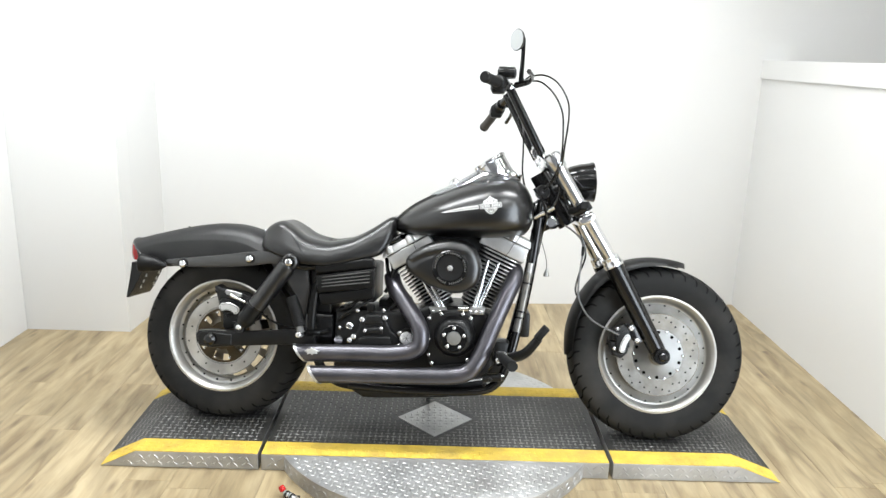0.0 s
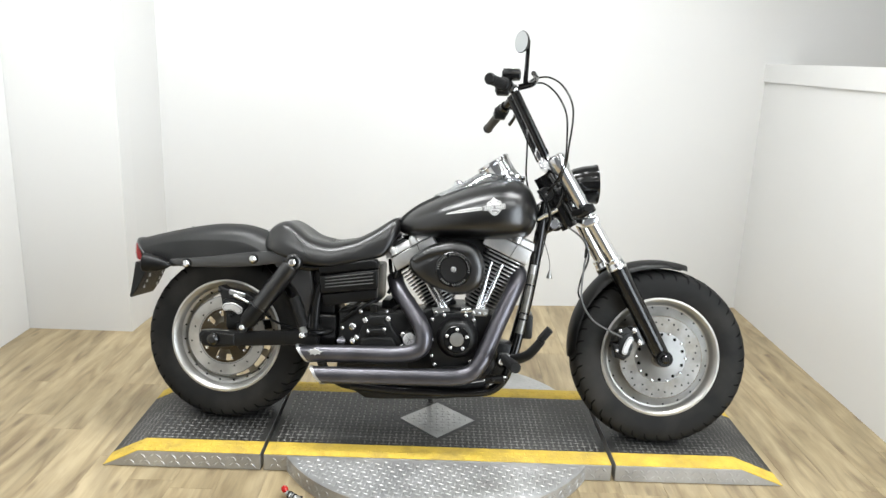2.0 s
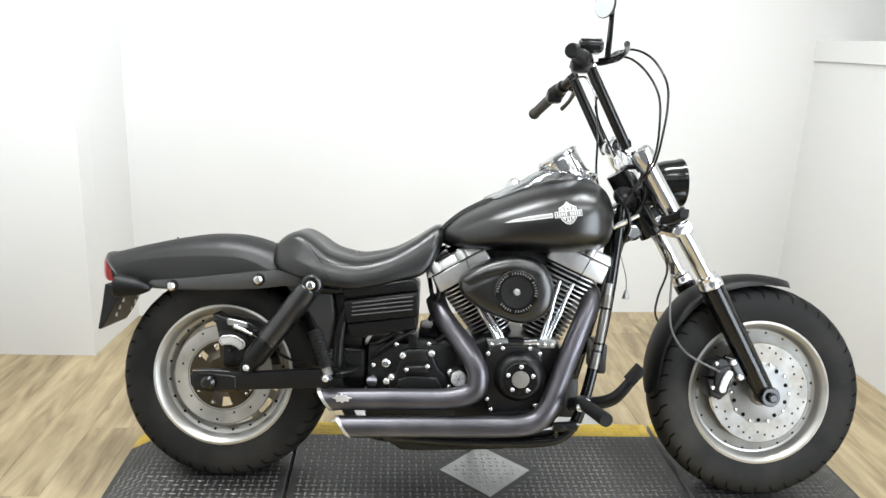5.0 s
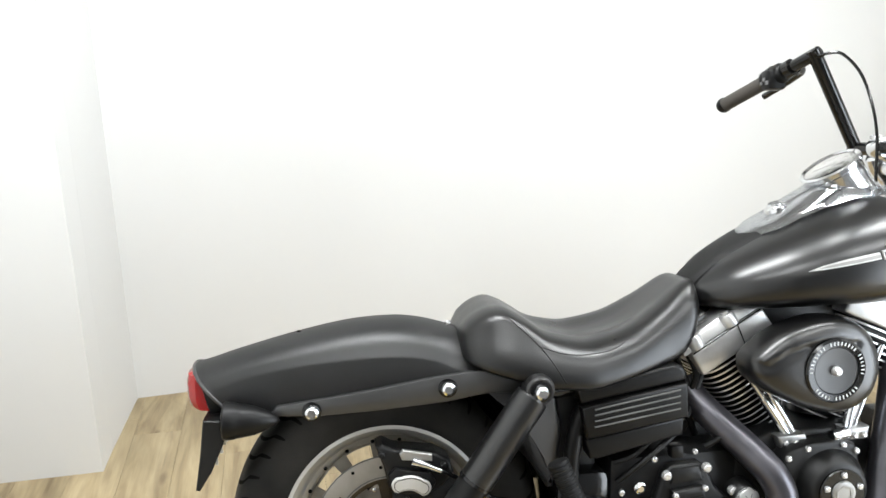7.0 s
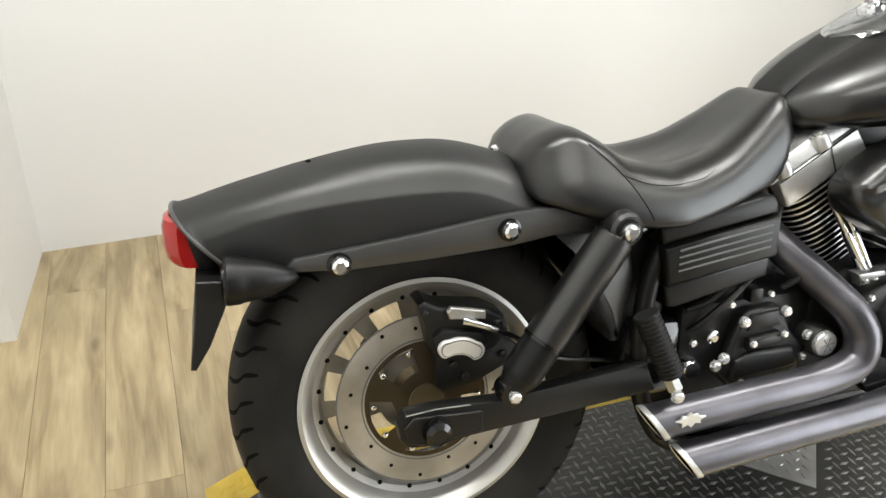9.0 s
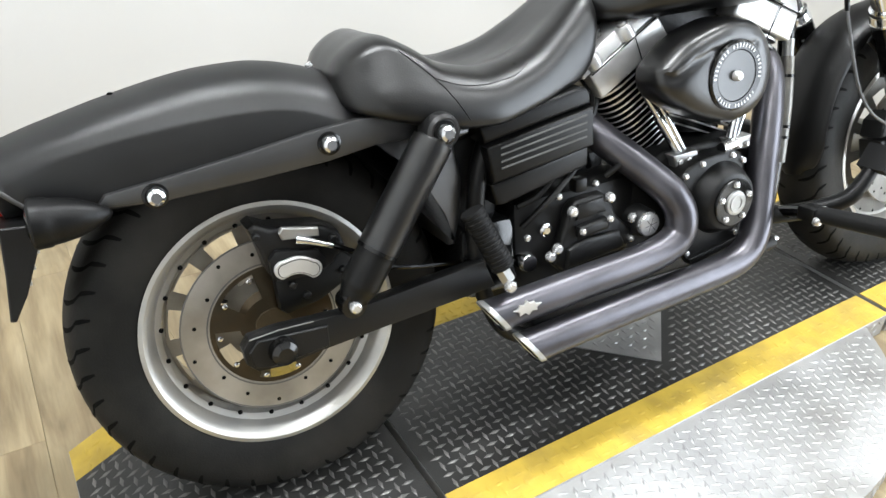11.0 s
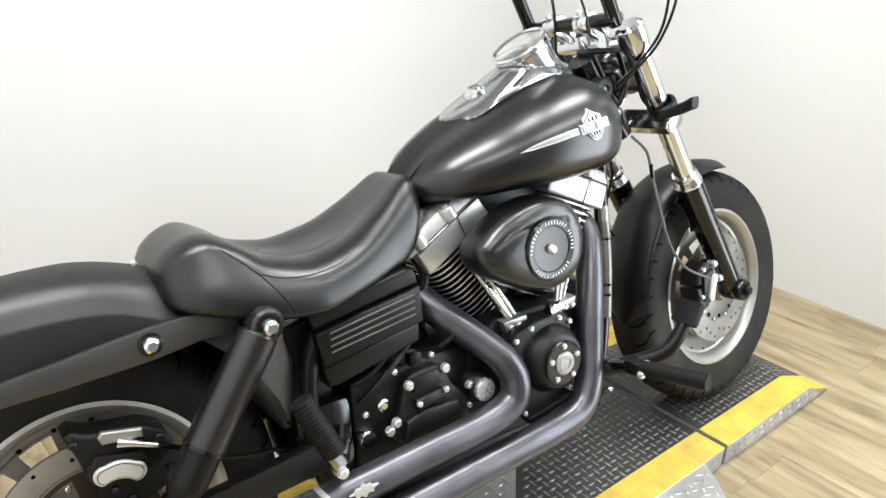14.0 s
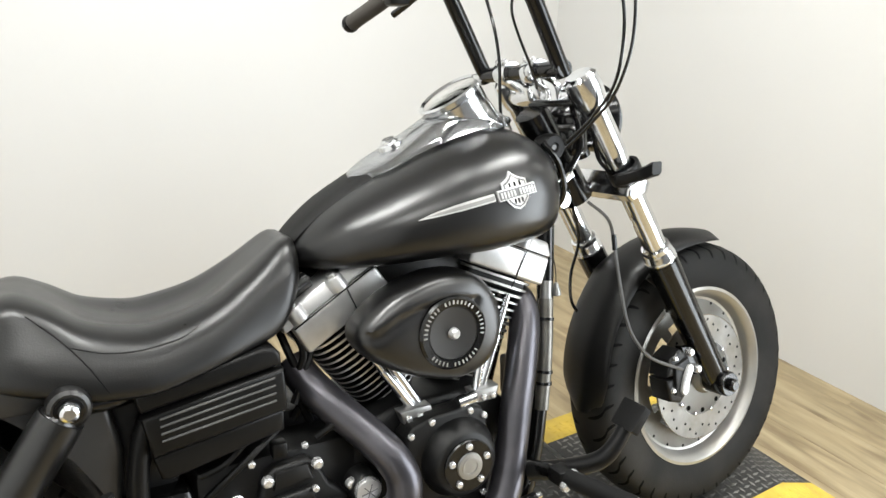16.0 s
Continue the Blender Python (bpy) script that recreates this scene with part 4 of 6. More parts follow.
part("bracket", prism([(0.008, 0.402), (0.010, 0.342), (0.020, 0.332), (0.078, 0.342), (0.150, 0.378), (0.148, 0.396), (0.115, 0.425), (0.05, 0.405)], -0.084, -0.110, 0.006, 2), DENIM_ENGINE, cal)
part("body", prism([(-0.022, 0.492), (-0.010, 0.498), (0.012, 0.486), (0.090, 0.474), (0.118, 0.458), (0.126, 0.432), (0.104, 0.406), (0.080, 0.394), (0.044, 0.398), (0.012, 0.396), (0.000, 0.412), (-0.008, 0.450)], -0.064, -0.122, 0.008, 3), DENIM_ENGINE, cal)
part("piston_housing", prism([(0.000, 0.440), (0.012, 0.452), (0.078, 0.440), (0.090, 0.420), (0.078, 0.398), (0.014, 0.400), (0.002, 0.414)], -0.118, -0.132, 0.005, 2), DENIM_ENGINE, cal)
caliper_plate(0.042, 0.417, 0.038, 0.0150, 0.006, radians(-11), -0.131, cal)
part("top_block", prism([(0.022, 0.478), (0.028, 0.486), (0.084, 0.474), (0.084, 0.460), (0.026, 0.466)], -0.118, -0.129, 0.002, 1), GREY, cal)
part("hose_joint", tube([(0.046, -0.130, 0.464), (0.072, -0.134, 0.455), (0.100, -0.136, 0.443)], [0.0075, 0.0055, 0.0050], 12, 4), CHROME, cal)
part("bleed_hose", tube([(0.098, -0.136, 0.444), (0.124, -0.136, 0.430), (0.160, -0.130, 0.405), (0.21, -0.122, 0.372), (0.33, -0.11, 0.345)], 0.0042, 8, 6), GLOSS, cal)
bolts(BOLT_D, cal, [(0.032, -0.122, 0.388), (-0.012, -0.120, 0.478), (0.106, -0.122, 0.450), (0.055, -0.110, 0.360), (0.120, -0.110, 0.388)])

PLACE[0] = ZERO

# engine
engine = empty("engine", None, bike)
engine["label"] = "black and polished V-twin engine"
part("crankcase", prism([(0.70, 0.205), (0.98, 0.205), (1.02, 0.26), (1.02, 0.42), (0.97, 0.470), (0.78, 0.468), (0.70, 0.43), (0.67, 0.34)], -0.115, 0.12, 0.015, 3), DENIM_ENGINE, engine)
cam_cover = [(0.796, 0.430), (0.812, 0.446), (0.850, 0.458), (0.920, 0.461), (0.948, 0.452), (0.957, 0.430), (0.966, 0.330), (0.952, 0.276), (0.930, 0.262), (0.850, 0.256), (0.815, 0.264), (0.800, 0.300), (0.795, 0.360)]
PLACE[0] = Matrix.Translation((-0.018, -0.004, -0.002))
part("cam_cover", prism(cam_cover, -0.112, -0.158, 0.007, 3), DENIM_ENGINE, engine)
part("cover_dome", lathe([(0, -0.192), (0.052, -0.192), (0.058, -0.188), (0.066, -0.172), (0.073, -0.158), (0.073, -0.150), (0, -0.150)], (0.896, 0, 0.372), seg=48), DENIM_ENGINE, engine)
timer = part("timer_cover", lathe([(0, -0.198), (0.045, -0.198), (0.047, -0.196), (0.047, -0.190), (0, -0.190)], (0.896, 0, 0.372), seg=40), GLOSS, engine, "round black timer cover with chrome centre")
part("centre_cap", lathe([(0, -0.2025), (0.017, -0.203), (0.0235, -0.202), (0.0245, -0.198), (0, -0.198)], (0.896, 0, 0.372), seg=36), GREY, timer)
part("cap_ring", lathe([(0.012, -0.2045), (0.017, -0.2045), (0.017, -0.2030), (0.012, -0.2030)], (0.896, 0, 0.372), seg=30, closed=True), GREY, timer)
for k in range(5):
    a = math.pi / 2 + 2 * math.pi * k / 5
    shared("bolt", BOLT_S, timer, (0.896 + 0.036 * math.cos(a), -0.197, 0.372 + 0.036 * math.sin(a)), RIGHT)
bolts(BOLT_S, engine, [(x, -0.157, z) for x, z in ((0.806, 0.432), (0.846, 0.449), (0.922, 0.452), (0.950, 0.438), (0.806, 0.360), (0.808, 0.302), (0.820, 0.272), (0.945, 0.290), (0.955, 0.370))])
part("oil_fitting", tube([(0.905, -0.145, 0.466), (0.940, -0.145, 0.470)], 0.012, 12, smooth=False), CHROME, engine)
part("lower_guard", prism([(0.820, 0.262), (0.950, 0.280), (0.960, 0.268), (0.830, 0.246)], -0.14, -0.166, 0.003), DENIM_ENGINE, engine)

PLACE[0] = ZERO


def cylinder(base, top, half, low, depth, n):
    """A finned cylinder leaning from base to top (x, z)."""
    b_, t_ = Vector((base[0], 0, base[1])), Vector((top[0], 0, top[1]))
    d = (t_ - b_).normalized()
    L = (t_ - b_).length
    cyl = empty("cylinder", None, engine)
    part("barrel", tube([b_ - d * 0.02, t_], 0.050, 28, smooth=False), DENIM_ENGINE, cyl)
    side = Vector((d.z, 0, -d.x))
    bm = bmesh.new()
    outl, m = [], 40
    for k in range(m):
        a = 2 * math.pi * k / m
        c, s = math.cos(a), math.sin(a)
        outl.append((half * math.copysign(abs(c) ** 0.6, c), depth * math.copysign(abs(s) ** 0.6, s)))
    lo_ = [bm.verts.new(side * u + Vector((0, v, 0)) - d * 0.0022) for u, v in outl]
    hi_ = [bm.verts.new(side * u + Vector((0, v, 0)) + d * 0.0022) for u, v in outl]
    bm.faces.new(lo_[::-1])
    bm.faces.new(hi_)
    for k in range(m):
        f = bm.faces.new((lo_[k], lo_[(k + 1) % m], hi_[(k + 1) % m], hi_[k]))
        f.material_index = 1
    me = mesh_of(bm, "fin", [DENIM_ENGINE, POLISHED], True, 30)
    for k in range(n):
        shared("fin", me, cyl, b_ + d * (L * (k + 0.5) / n), Matrix.Scale((low + (half - low) * (k + 0.5) / n) / half, 4))
    return cyl, d, side


rear_cyl, rd, rs = cylinder((0.810, 0.462), (0.699, 0.646), 0.084, 0.056, 0.094, 16)
front_cyl, fd, fs = cylinder((0.944, 0.458), (1.032, 0.664), 0.084, 0.060, 0.094, 16)


def rocker(c, d, side, length, tall, foot, back=0.46):
    """A polished two-tier rocker box across a cylinder's top."""
    c = Vector((c[0], 0, c[1]))
    box_ = empty("rocker_box", None, engine)
    box_["label"] = "polished silver rocker box"

    def tier(name, h0, h1, a0, a1, y0, y1, bev, mat):
        bm = bmesh.new()
        vs = []
        for h in (h0, h1):
            k = 0.0 if h == h0 else bev
            for u, v in ((a0 + k, y0 + k), (a1 - k, y0 + k), (a1 - k, y1 - k), (a0 + k, y1 - k)):
                vs.append(bm.verts.new(c + side * u + d * h + Vector((0, v, 0))))
        for f in ((0, 1, 2, 3), (4, 5, 6, 7), (0, 1, 5, 4), (1, 2, 6, 5), (2, 3, 7, 6), (3, 0, 4, 7)):
            bm.faces.new([vs[i] for i in f])
        bmesh.ops.recalc_face_normals(bm, faces=bm.faces)
        bmesh.ops.bevel(bm, geom=bm.edges[:], offset=0.006, segments=3, affect="EDGES", profile=0.5)
        return part(name, bm, mat, box_)

    tier("head", -0.030, 0.000, -length * 0.38, length * 0.38, -0.070, 0.075, 0.0, DENIM_ENGINE)
    tier("base", foot, tall, -length * back, length * 0.485, -0.096, 0.105, 0.002, POLISHED)
    tier("lid", tall + 0.001, tall + 0.028, -length * (back + 0.08), length * 0.50, -0.092, 0.100, 0.010, POLISHED)
    for u in (-0.34, 0.10):
        p = c + side * (length * u) + d * (tall + 0.004) + Vector((0, -0.085, 0))
        part("screw_boss", lathe([(0.008, 0.026), (0.013, 0.026), (0.0155, 0.022), (0.0165, 0.0), (0, 0.0)], p, d, 20), POLISHED, box_)
        part("cap_screw", lathe([(0, 0.031), (0.0075, 0.031), (0.009, 0.028), (0.009, 0.010), (0, 0.010)], p, d, 14), GREY, box_)
    ledge = [c + side * (length * k) + d * (tall + 0.0005) + Vector((0, -0.0968, 0)) for k in (-0.44, 0.0, 0.47)]
    part("gasket_line", tube(ledge, 0.0012, 6, smooth=False), DARK, box_)
    part("seam", tube([c + side * (length * 0.14) + d * (tall - 0.002) + Vector((0, -0.0965, 0)), c + side * (length * 0.10) + d * -0.020 + Vector((0, -0.0968, 0))], 0.0010, 6, smooth=False), DARK, box_)
    return box_


rocker((0.706, 0.648), rd, rs, 0.186, 0.030, -0.022)
rocker((1.028, 0.664), fd, fs, 0.178, 0.056, 0.001, 0.50)
for s0, s1 in (((0.728, -0.100, 0.594), (0.816, -0.112, 0.458)), ((0.752, -0.094, 0.594), (0.832, -0.106, 0.458)), ((0.983, -0.112, 0.640), (0.942, -0.118, 0.466)), ((1.022, -0.106, 0.632), (0.958, -0.112, 0.466))):
    a, c = Vector(s0), Vector(s1)
    part("pushrod_tube", tube([a, a.lerp(c, 0.45), a.lerp(c, 0.46), c], [0.0065, 0.0065, 0.0092, 0.0092], 14, 6), CHROME, engine, "bright pushrod tube")
for x0, x1, z0, tl in ((0.790, 0.850, 0.440, -0.008), (0.921, 0.977, 0.446, 0.006)):
    blk = prism([(x0, z0), (x0 + tl, z0 + 0.024), (x1 + tl, z0 + 0.026), (x1, z0)], -0.100, -0.134, 0.004)
    part("lifter_block", blk, GREY, engine)
    for x in (x0 + 0.008, (x0 + x1) / 2, x1 - 0.008):
        shared("bolt", BOLT_S, engine, (x, -0.133, z0 + 0.010), RIGHT)
part("intake", tube([(0.74, -0.02, 0.60), (0.98, -0.02, 0.62)], 0.035, 16, smooth=False), DENIM_ENGINE, engine)
part("backplate", prism([(0.74, 0.60), (0.80, 0.675), (0.90, 0.690), (0.945, 0.64), (0.94, 0.58), (0.86, 0.535), (0.77, 0.56)], -0.06, -0.118, 0.006), DENIM_ENGINE, engine)

part("coil_box", box(0.74, 1.02, -0.05, 0.05, 0.60, 0.725, 0.012), DENIM_ENGINE, engine)

# air cleaner
outline = [(0.696, 0.628), (0.704, 0.645), (0.749, 0.680), (0.800, 0.700), (0.850, 0.709), (0.904, 0.702), (0.936, 0.680), (0.956, 0.645), (0.962, 0.607), (0.950, 0.560), (0.916, 0.531), (0.870, 0.521), (0.830, 0.528), (0.774, 0.548), (0.718, 0.582), (0.698, 0.608)]
smooth_out = [(p.x, p.y) for p in spline([(*q, 0) for q in outline + outline[:1]], 4)[:-1]]
cx_, cz_ = 0.854, 0.613
shell = [(0.90, -0.112), (0.985, -0.118), (1.0, -0.130), (1.0, -0.158), (0.985, -0.172), (0.94, -0.184), (0.86, -0.192), (0.72, -0.197), (0.55, -0.199)]
ridge = [Vector((p.x, 0, p.y)) for p in spline([(0.722, 0.634, 0), (0.760, 0.655, 0), (0.805, 0.669, 0), (0.850, 0.674, 0), (0.890, 0.668, 0)], 6)]
rings = []
for p in spline([(sc, y, 0) for sc, y in shell], 4):
    ring = []
    for x, z in smooth_out:
        q = Vector((cx_ + (x - cx_) * p.x, p.y, cz_ + (z - cz_) * p.x))
        if p.x < 0.99:
            near = min(ridge, key=lambda r: (r.x - q.x) ** 2 + (r.z - q.z) ** 2)
            d = math.hypot(near.x - q.x, near.z - q.z) * (1 if q.z > near.z else -1)
            q.y += 0.0045 * math.exp(-((d + 0.010) / 0.009) ** 2) - 0.0015 * math.exp(-((d - 0.006) / 0.008) ** 2)
        ring.append(q)
    rings.append(ring)
air = part("air_cleaner", loft(rings), DENIM, bike, "satin black teardrop air cleaner cover", angle=50)
part("rim_ring", lathe([(0.046, -0.2035), (0.058, -0.2045), (0.062, -0.201), (0.063, -0.190), (0.046, -0.190)], (cx_, 0, cz_), seg=56), GLOSS, air)
part("insert", lathe([(0, -0.201), (0.025, -0.2012), (0.044, -0.2025), (0.047, -0.200), (0, -0.196)], (cx_, 0, cz_), seg=48), DENIM, air)
part("centre_screw", lathe([(0, -0.212), (0.006, -0.212), (0.009, -0.208), (0.010, -0.201), (0, -0.201)], (cx_, 0, cz_), seg=16), POLISHED, air)
mark = mesh_of(box(-0.0013, 0.0013, -0.0006, 0.0006, -0.0032, 0.0032), "letter_bar", GREY, False)
for k in range(44):
    a = 2 * math.pi * k / 44
    if math.sin(a) > -0.15 or math.sin(a) < -0.62:
        if k % 9 != 5:
            shared("letter_bar", mark, air, (cx_ + 0.053 * math.cos(a), -0.2045, cz_ + 0.053 * math.sin(a)), Matrix.Rotation(math.pi / 2 - a, 4, "Y"))

# transmission covers
PLACE[0] = Matrix.Translation((-0.006, -0.004, 0.001))
trans = part("gearbox_cover", prism([(0.549, 0.412), (0.565, 0.424), (0.622, 0.427), (0.636, 0.416), (0.655, 0.375), (0.688, 0.345), (0.690, 0.318), (0.660, 0.285), (0.545, 0.280), (0.515, 0.310), (0.530, 0.352)], -0.108, -0.136, 0.008, 3), DENIM_ENGINE, bike, "black gearbox side cover")
part("boss", prism([(0.560, 0.378), (0.622, 0.384), (0.628, 0.362), (0.562, 0.354)], -0.130, -0.152, 0.008, 3), DENIM_ENGINE, trans)
part("boss", prism([(0.540, 0.338), (0.575, 0.352), (0.655, 0.350), (0.672, 0.312), (0.535, 0.300)], -0.130, -0.146, 0.008, 3), DENIM_ENGINE, trans)
part("boss", prism([(0.565, 0.418), (0.618, 0.422), (0.628, 0.392), (0.560, 0.388)], -0.130, -0.142, 0.006, 2), DENIM_ENGINE, trans)
bolts(BOLT_M, trans, [(0.552, -0.136, 0.407), (0.634, -0.136, 0.417)])
bolts(BOLT_S, trans, [(0.565, -0.150, 0.370), (0.624, -0.152, 0.382), (0.688, -0.134, 0.322), (0.624, -0.108, 0.438), (0.562, -0.134, 0.292), (0.560, -0.134, 0.280)])
bolts(BOLT_M, trans, [(0.690, -0.134, 0.364), (0.508, -0.130, 0.329), (0.522, -0.132, 0.342)])
part("filler_plug", lathe([(0, -0.160), (0.016, -0.160), (0.0215, -0.158), (0.0235, -0.154), (0.0235, -0.149), (0, -0.149)], (0.714, 0, 0.351), seg=24), BRIGHT, trans, "bright star-topped oil filler plug")
part("plug_seat", lathe([(0, -0.1495), (0.0255, -0.1495), (0.028, -0.146), (0.030, -0.11), (0, -0.11)], (0.714, 0, 0.351), seg=24), DENIM_ENGINE, trans)
for k in range(3):
    a = math.pi * k / 3 + 0.2
    v = Vector((math.cos(a), 0, math.sin(a)))
    part("slot", tube([Vector((0.714, -0.1602, 0.351)) + v * 0.0145, Vector((0.714, -0.1602, 0.351)) - v * 0.0145], 0.0008, 6, smooth=False), GREY_DARK, trans)
PLACE[0] = ZERO
part("pivot_cap", lathe([(0, -0.146), (0.015, -0.146), (0.0185, -0.141), (0.0185, -0.120), (0, -0.120)], (0.460, 0.012, 0.326), seg=24), CHROME, bike)
part("oil_cap", lathe([(0, -0.134), (0.006, -0.134), (0.008, -0.131), (0.012, -0.129), (0.012, -0.11), (0, -0.11)], (0.498, 0, 0.380), seg=24), CHROME, bike)
for pts in ([(0.455, -0.118, 0.392), (0.485, -0.128, 0.420), (0.530, -0.126, 0.452), (0.575, -0.112, 0.478)], [(0.640, -0.112, 0.448), (0.668, -0.122, 0.470), (0.705, -0.112, 0.500)], [(0.450, -0.112, 0.430), (0.490, -0.120, 0.446), (0.545, -0.114, 0.490)]):
    part("hose", tube(pts, 0.006, 8, 6), PLASTIC, bike)
part("switch", box(0.560, 0.585, -0.134, -0.110, 0.436, 0.462, 0.004), PLASTIC, bike)
bolts(BOLT_S, bike, [(0.526, -0.128, 0.437), (0.462, -0.122, 0.372)])

# exhaust
def exhaust(pts, cut, badge):
    line = spline(pts, 10)
    d_end = (line[-1] - line[-2]).normalized()
    bm = tube(pts, 0.0300, 28, 10, cap=False)
    ends = sorted(bm.verts, key=lambda v: (v.co - line[-1]).length)[:28]
    for v in ends:
        v.co.x += -cut * (v.co.z - line[-1].z)
    pipe = part("exhaust_pipe", bm, EXHAUST, bike, "dark grey slash-cut exhaust pipe", angle=60)
    # inner sleeve and bright lip of the slash cut
    mid, far = Vector(line[-1]), Vector(line[-1]) - d_end * 0.16
    rings = []
    for base, r, k in ((mid, 0.0302, 1), (mid - Vector((0.002, 0, 0)), 0.0285, 1), (mid, 0.0262, 1), (far, 0.0255, 0)):
        ring = []
        for i in range(28):
            a = 2 * math.pi * i / 28
            p = Vector((base.x, base.y + math.cos(a) * r, base.z + math.sin(a) * r))
            p.x += -cut * (p.z - base.z) * k
            ring.append(p)
        rings.append(ring)
    part("sleeve", loft(rings[2:], False), DARK, pipe)
    part("tip", loft([[p + Vector((0.010, 0, 0)) + (p - mid).normalized() * 0.0006 for p in rings[0]], [p + (p - mid).normalized() * 0.0006 for p in rings[0]], rings[1], rings[2]], False), POLISHED, pipe, "chrome lip")
    if badge:
        poly = [(0.362, 0.303), (0.370, 0.305), (0.374, 0.311), (0.382, 0.310), (0.388, 0.317), (0.394, 0.311), (0.402, 0.312), (0.405, 0.307), (0.417, 0.305), (0.407, 0.300), (0.408, 0.294), (0.398, 0.296), (0.391, 0.289), (0.384, 0.295), (0.374, 0.291), (0.373, 0.299)]
        part("badge", prism(poly, line[-1].y - 0.0265, line[-1].y - 0.0315, 0.0008, 1), LETTER, pipe, "small silver badge")
    return pipe


exhaust([(0.632, -0.030, 0.556), (0.642, -0.055, 0.532), (0.660, -0.082, 0.507), (0.688, -0.110, 0.477), (0.722, -0.142, 0.440), (0.748, -0.170, 0.406), (0.762, -0.184, 0.366), (0.748, -0.188, 0.324), (0.680, -0.190, 0.302), (0.540, -0.196, 0.296), (0.338, -0.206, 0.289)], 0.72, True)
exhaust([(1.068, -0.035, 0.612), (1.082, -0.054, 0.598), (1.078, -0.078, 0.566), (1.054, -0.105, 0.512), (1.020, -0.135, 0.430), (0.986, -0.164, 0.342), (0.962, -0.182, 0.288), (0.932, -0.190, 0.252), (0.880, -0.195, 0.236), (0.780, -0.202, 0.231), (0.600, -0.212, 0.226), (0.394, -0.224, 0.220)], 0.72, False)

# foot pegs and brake pedal
peg = empty("passenger_peg", None, bike)
peg["label"] = "folded black ribbed passenger foot peg"
a, c = Vector((0.306, -0.214, 0.484)), Vector((0.346, -0.236, 0.388))
part("rubber", tube([a, c], 0.0185, 18, smooth=False), PEG, peg)
for k in range(15):
    p = a.lerp(c, (k + 0.5) / 15)
    part("rubber_rib", lathe([(0.0185, -0.0026), (0.0200, -0.0016), (0.0200, 0.0016), (0.0185, 0.0026)], p, c - a, 18), PEG, peg)
part("clevis", tube([(0.342, -0.236, 0.388), (0.352, -0.240, 0.366)], 0.0125, 6, smooth=False), GREY, peg)
part("clevis_nut", tube([(0.352, -0.240, 0.366), (0.357, -0.242, 0.354)], 0.0085, 6, smooth=False), CHROME, peg)
part("mount", tube([(0.360, -0.228, 0.366), (0.390, -0.17, 0.357), (0.42, -0.115, 0.36)], 0.012, 10), GLOSS, peg)
shared("bolt", BOLT_M, peg, (0.346, -0.253, 0.362), RIGHT)

fpeg = empty("front_peg", None, bike)
fpeg["label"] = "black rubber forward foot peg"
a, c = Vector((1.046, -0.262, 0.326)), Vector((1.078, -0.392, 0.327))
part("rubber", tube([a, a.lerp(c, 0.05), a.lerp(c, 0.94), c], [0.014, 0.0165, 0.0185, 0.0155], 20, 4), PEG, fpeg)
part("clevis", box(1.026, 1.060, -0.262, -0.222, 0.310, 0.340, 0.006), PLASTIC, fpeg)
bolts(BOLT_M, fpeg, [(1.054, -0.260, 0.332), (1.034, -0.262, 0.316)])
part("mount", tube([(1.042, -0.23, 0.324), (1.042, -0.15, 0.300), (1.04, -0.10, 0.27)], 0.013, 10), GLOSS, fpeg)
pedal = empty("brake_pedal", None, bike)
part("lever", tube([(1.030, -0.160, 0.298), (1.078, -0.215, 0.316), (1.124, -0.262, 0.346), (1.166, -0.272, 0.400)], [0.018, 0.018, 0.017, 0.014], 12, 6), PLASTIC, pedal, "black forward brake pedal")
bm = prism([(-0.010, -0.026), (0.010, -0.026), (0.010, 0.026), (-0.010, 0.026)], -0.030, 0.030, 0.006, 2)
bmesh.ops.transform(bm, matrix=pose(1.174, -0.274, 0.418, 0, 38, 0), verts=bm.verts)
part("pad", bm, PEG, pedal, "black rubber pedal pad")
part("master_cylinder", tube([(0.985, -0.150, 0.222), (1.05, -0.155, 0.232)], 0.014, 14, smooth=False), DENIM_ENGINE, pedal)
bolts(BOLT_D, pedal, [(0.990, -0.165, 0.205), (1.010, -0.165, 0.225)])
part("link_rod", tube([(0.90, -0.150, 0.205), (1.06, -0.158, 0.240)], 0.005, 8, smooth=False), CHROME, pedal)

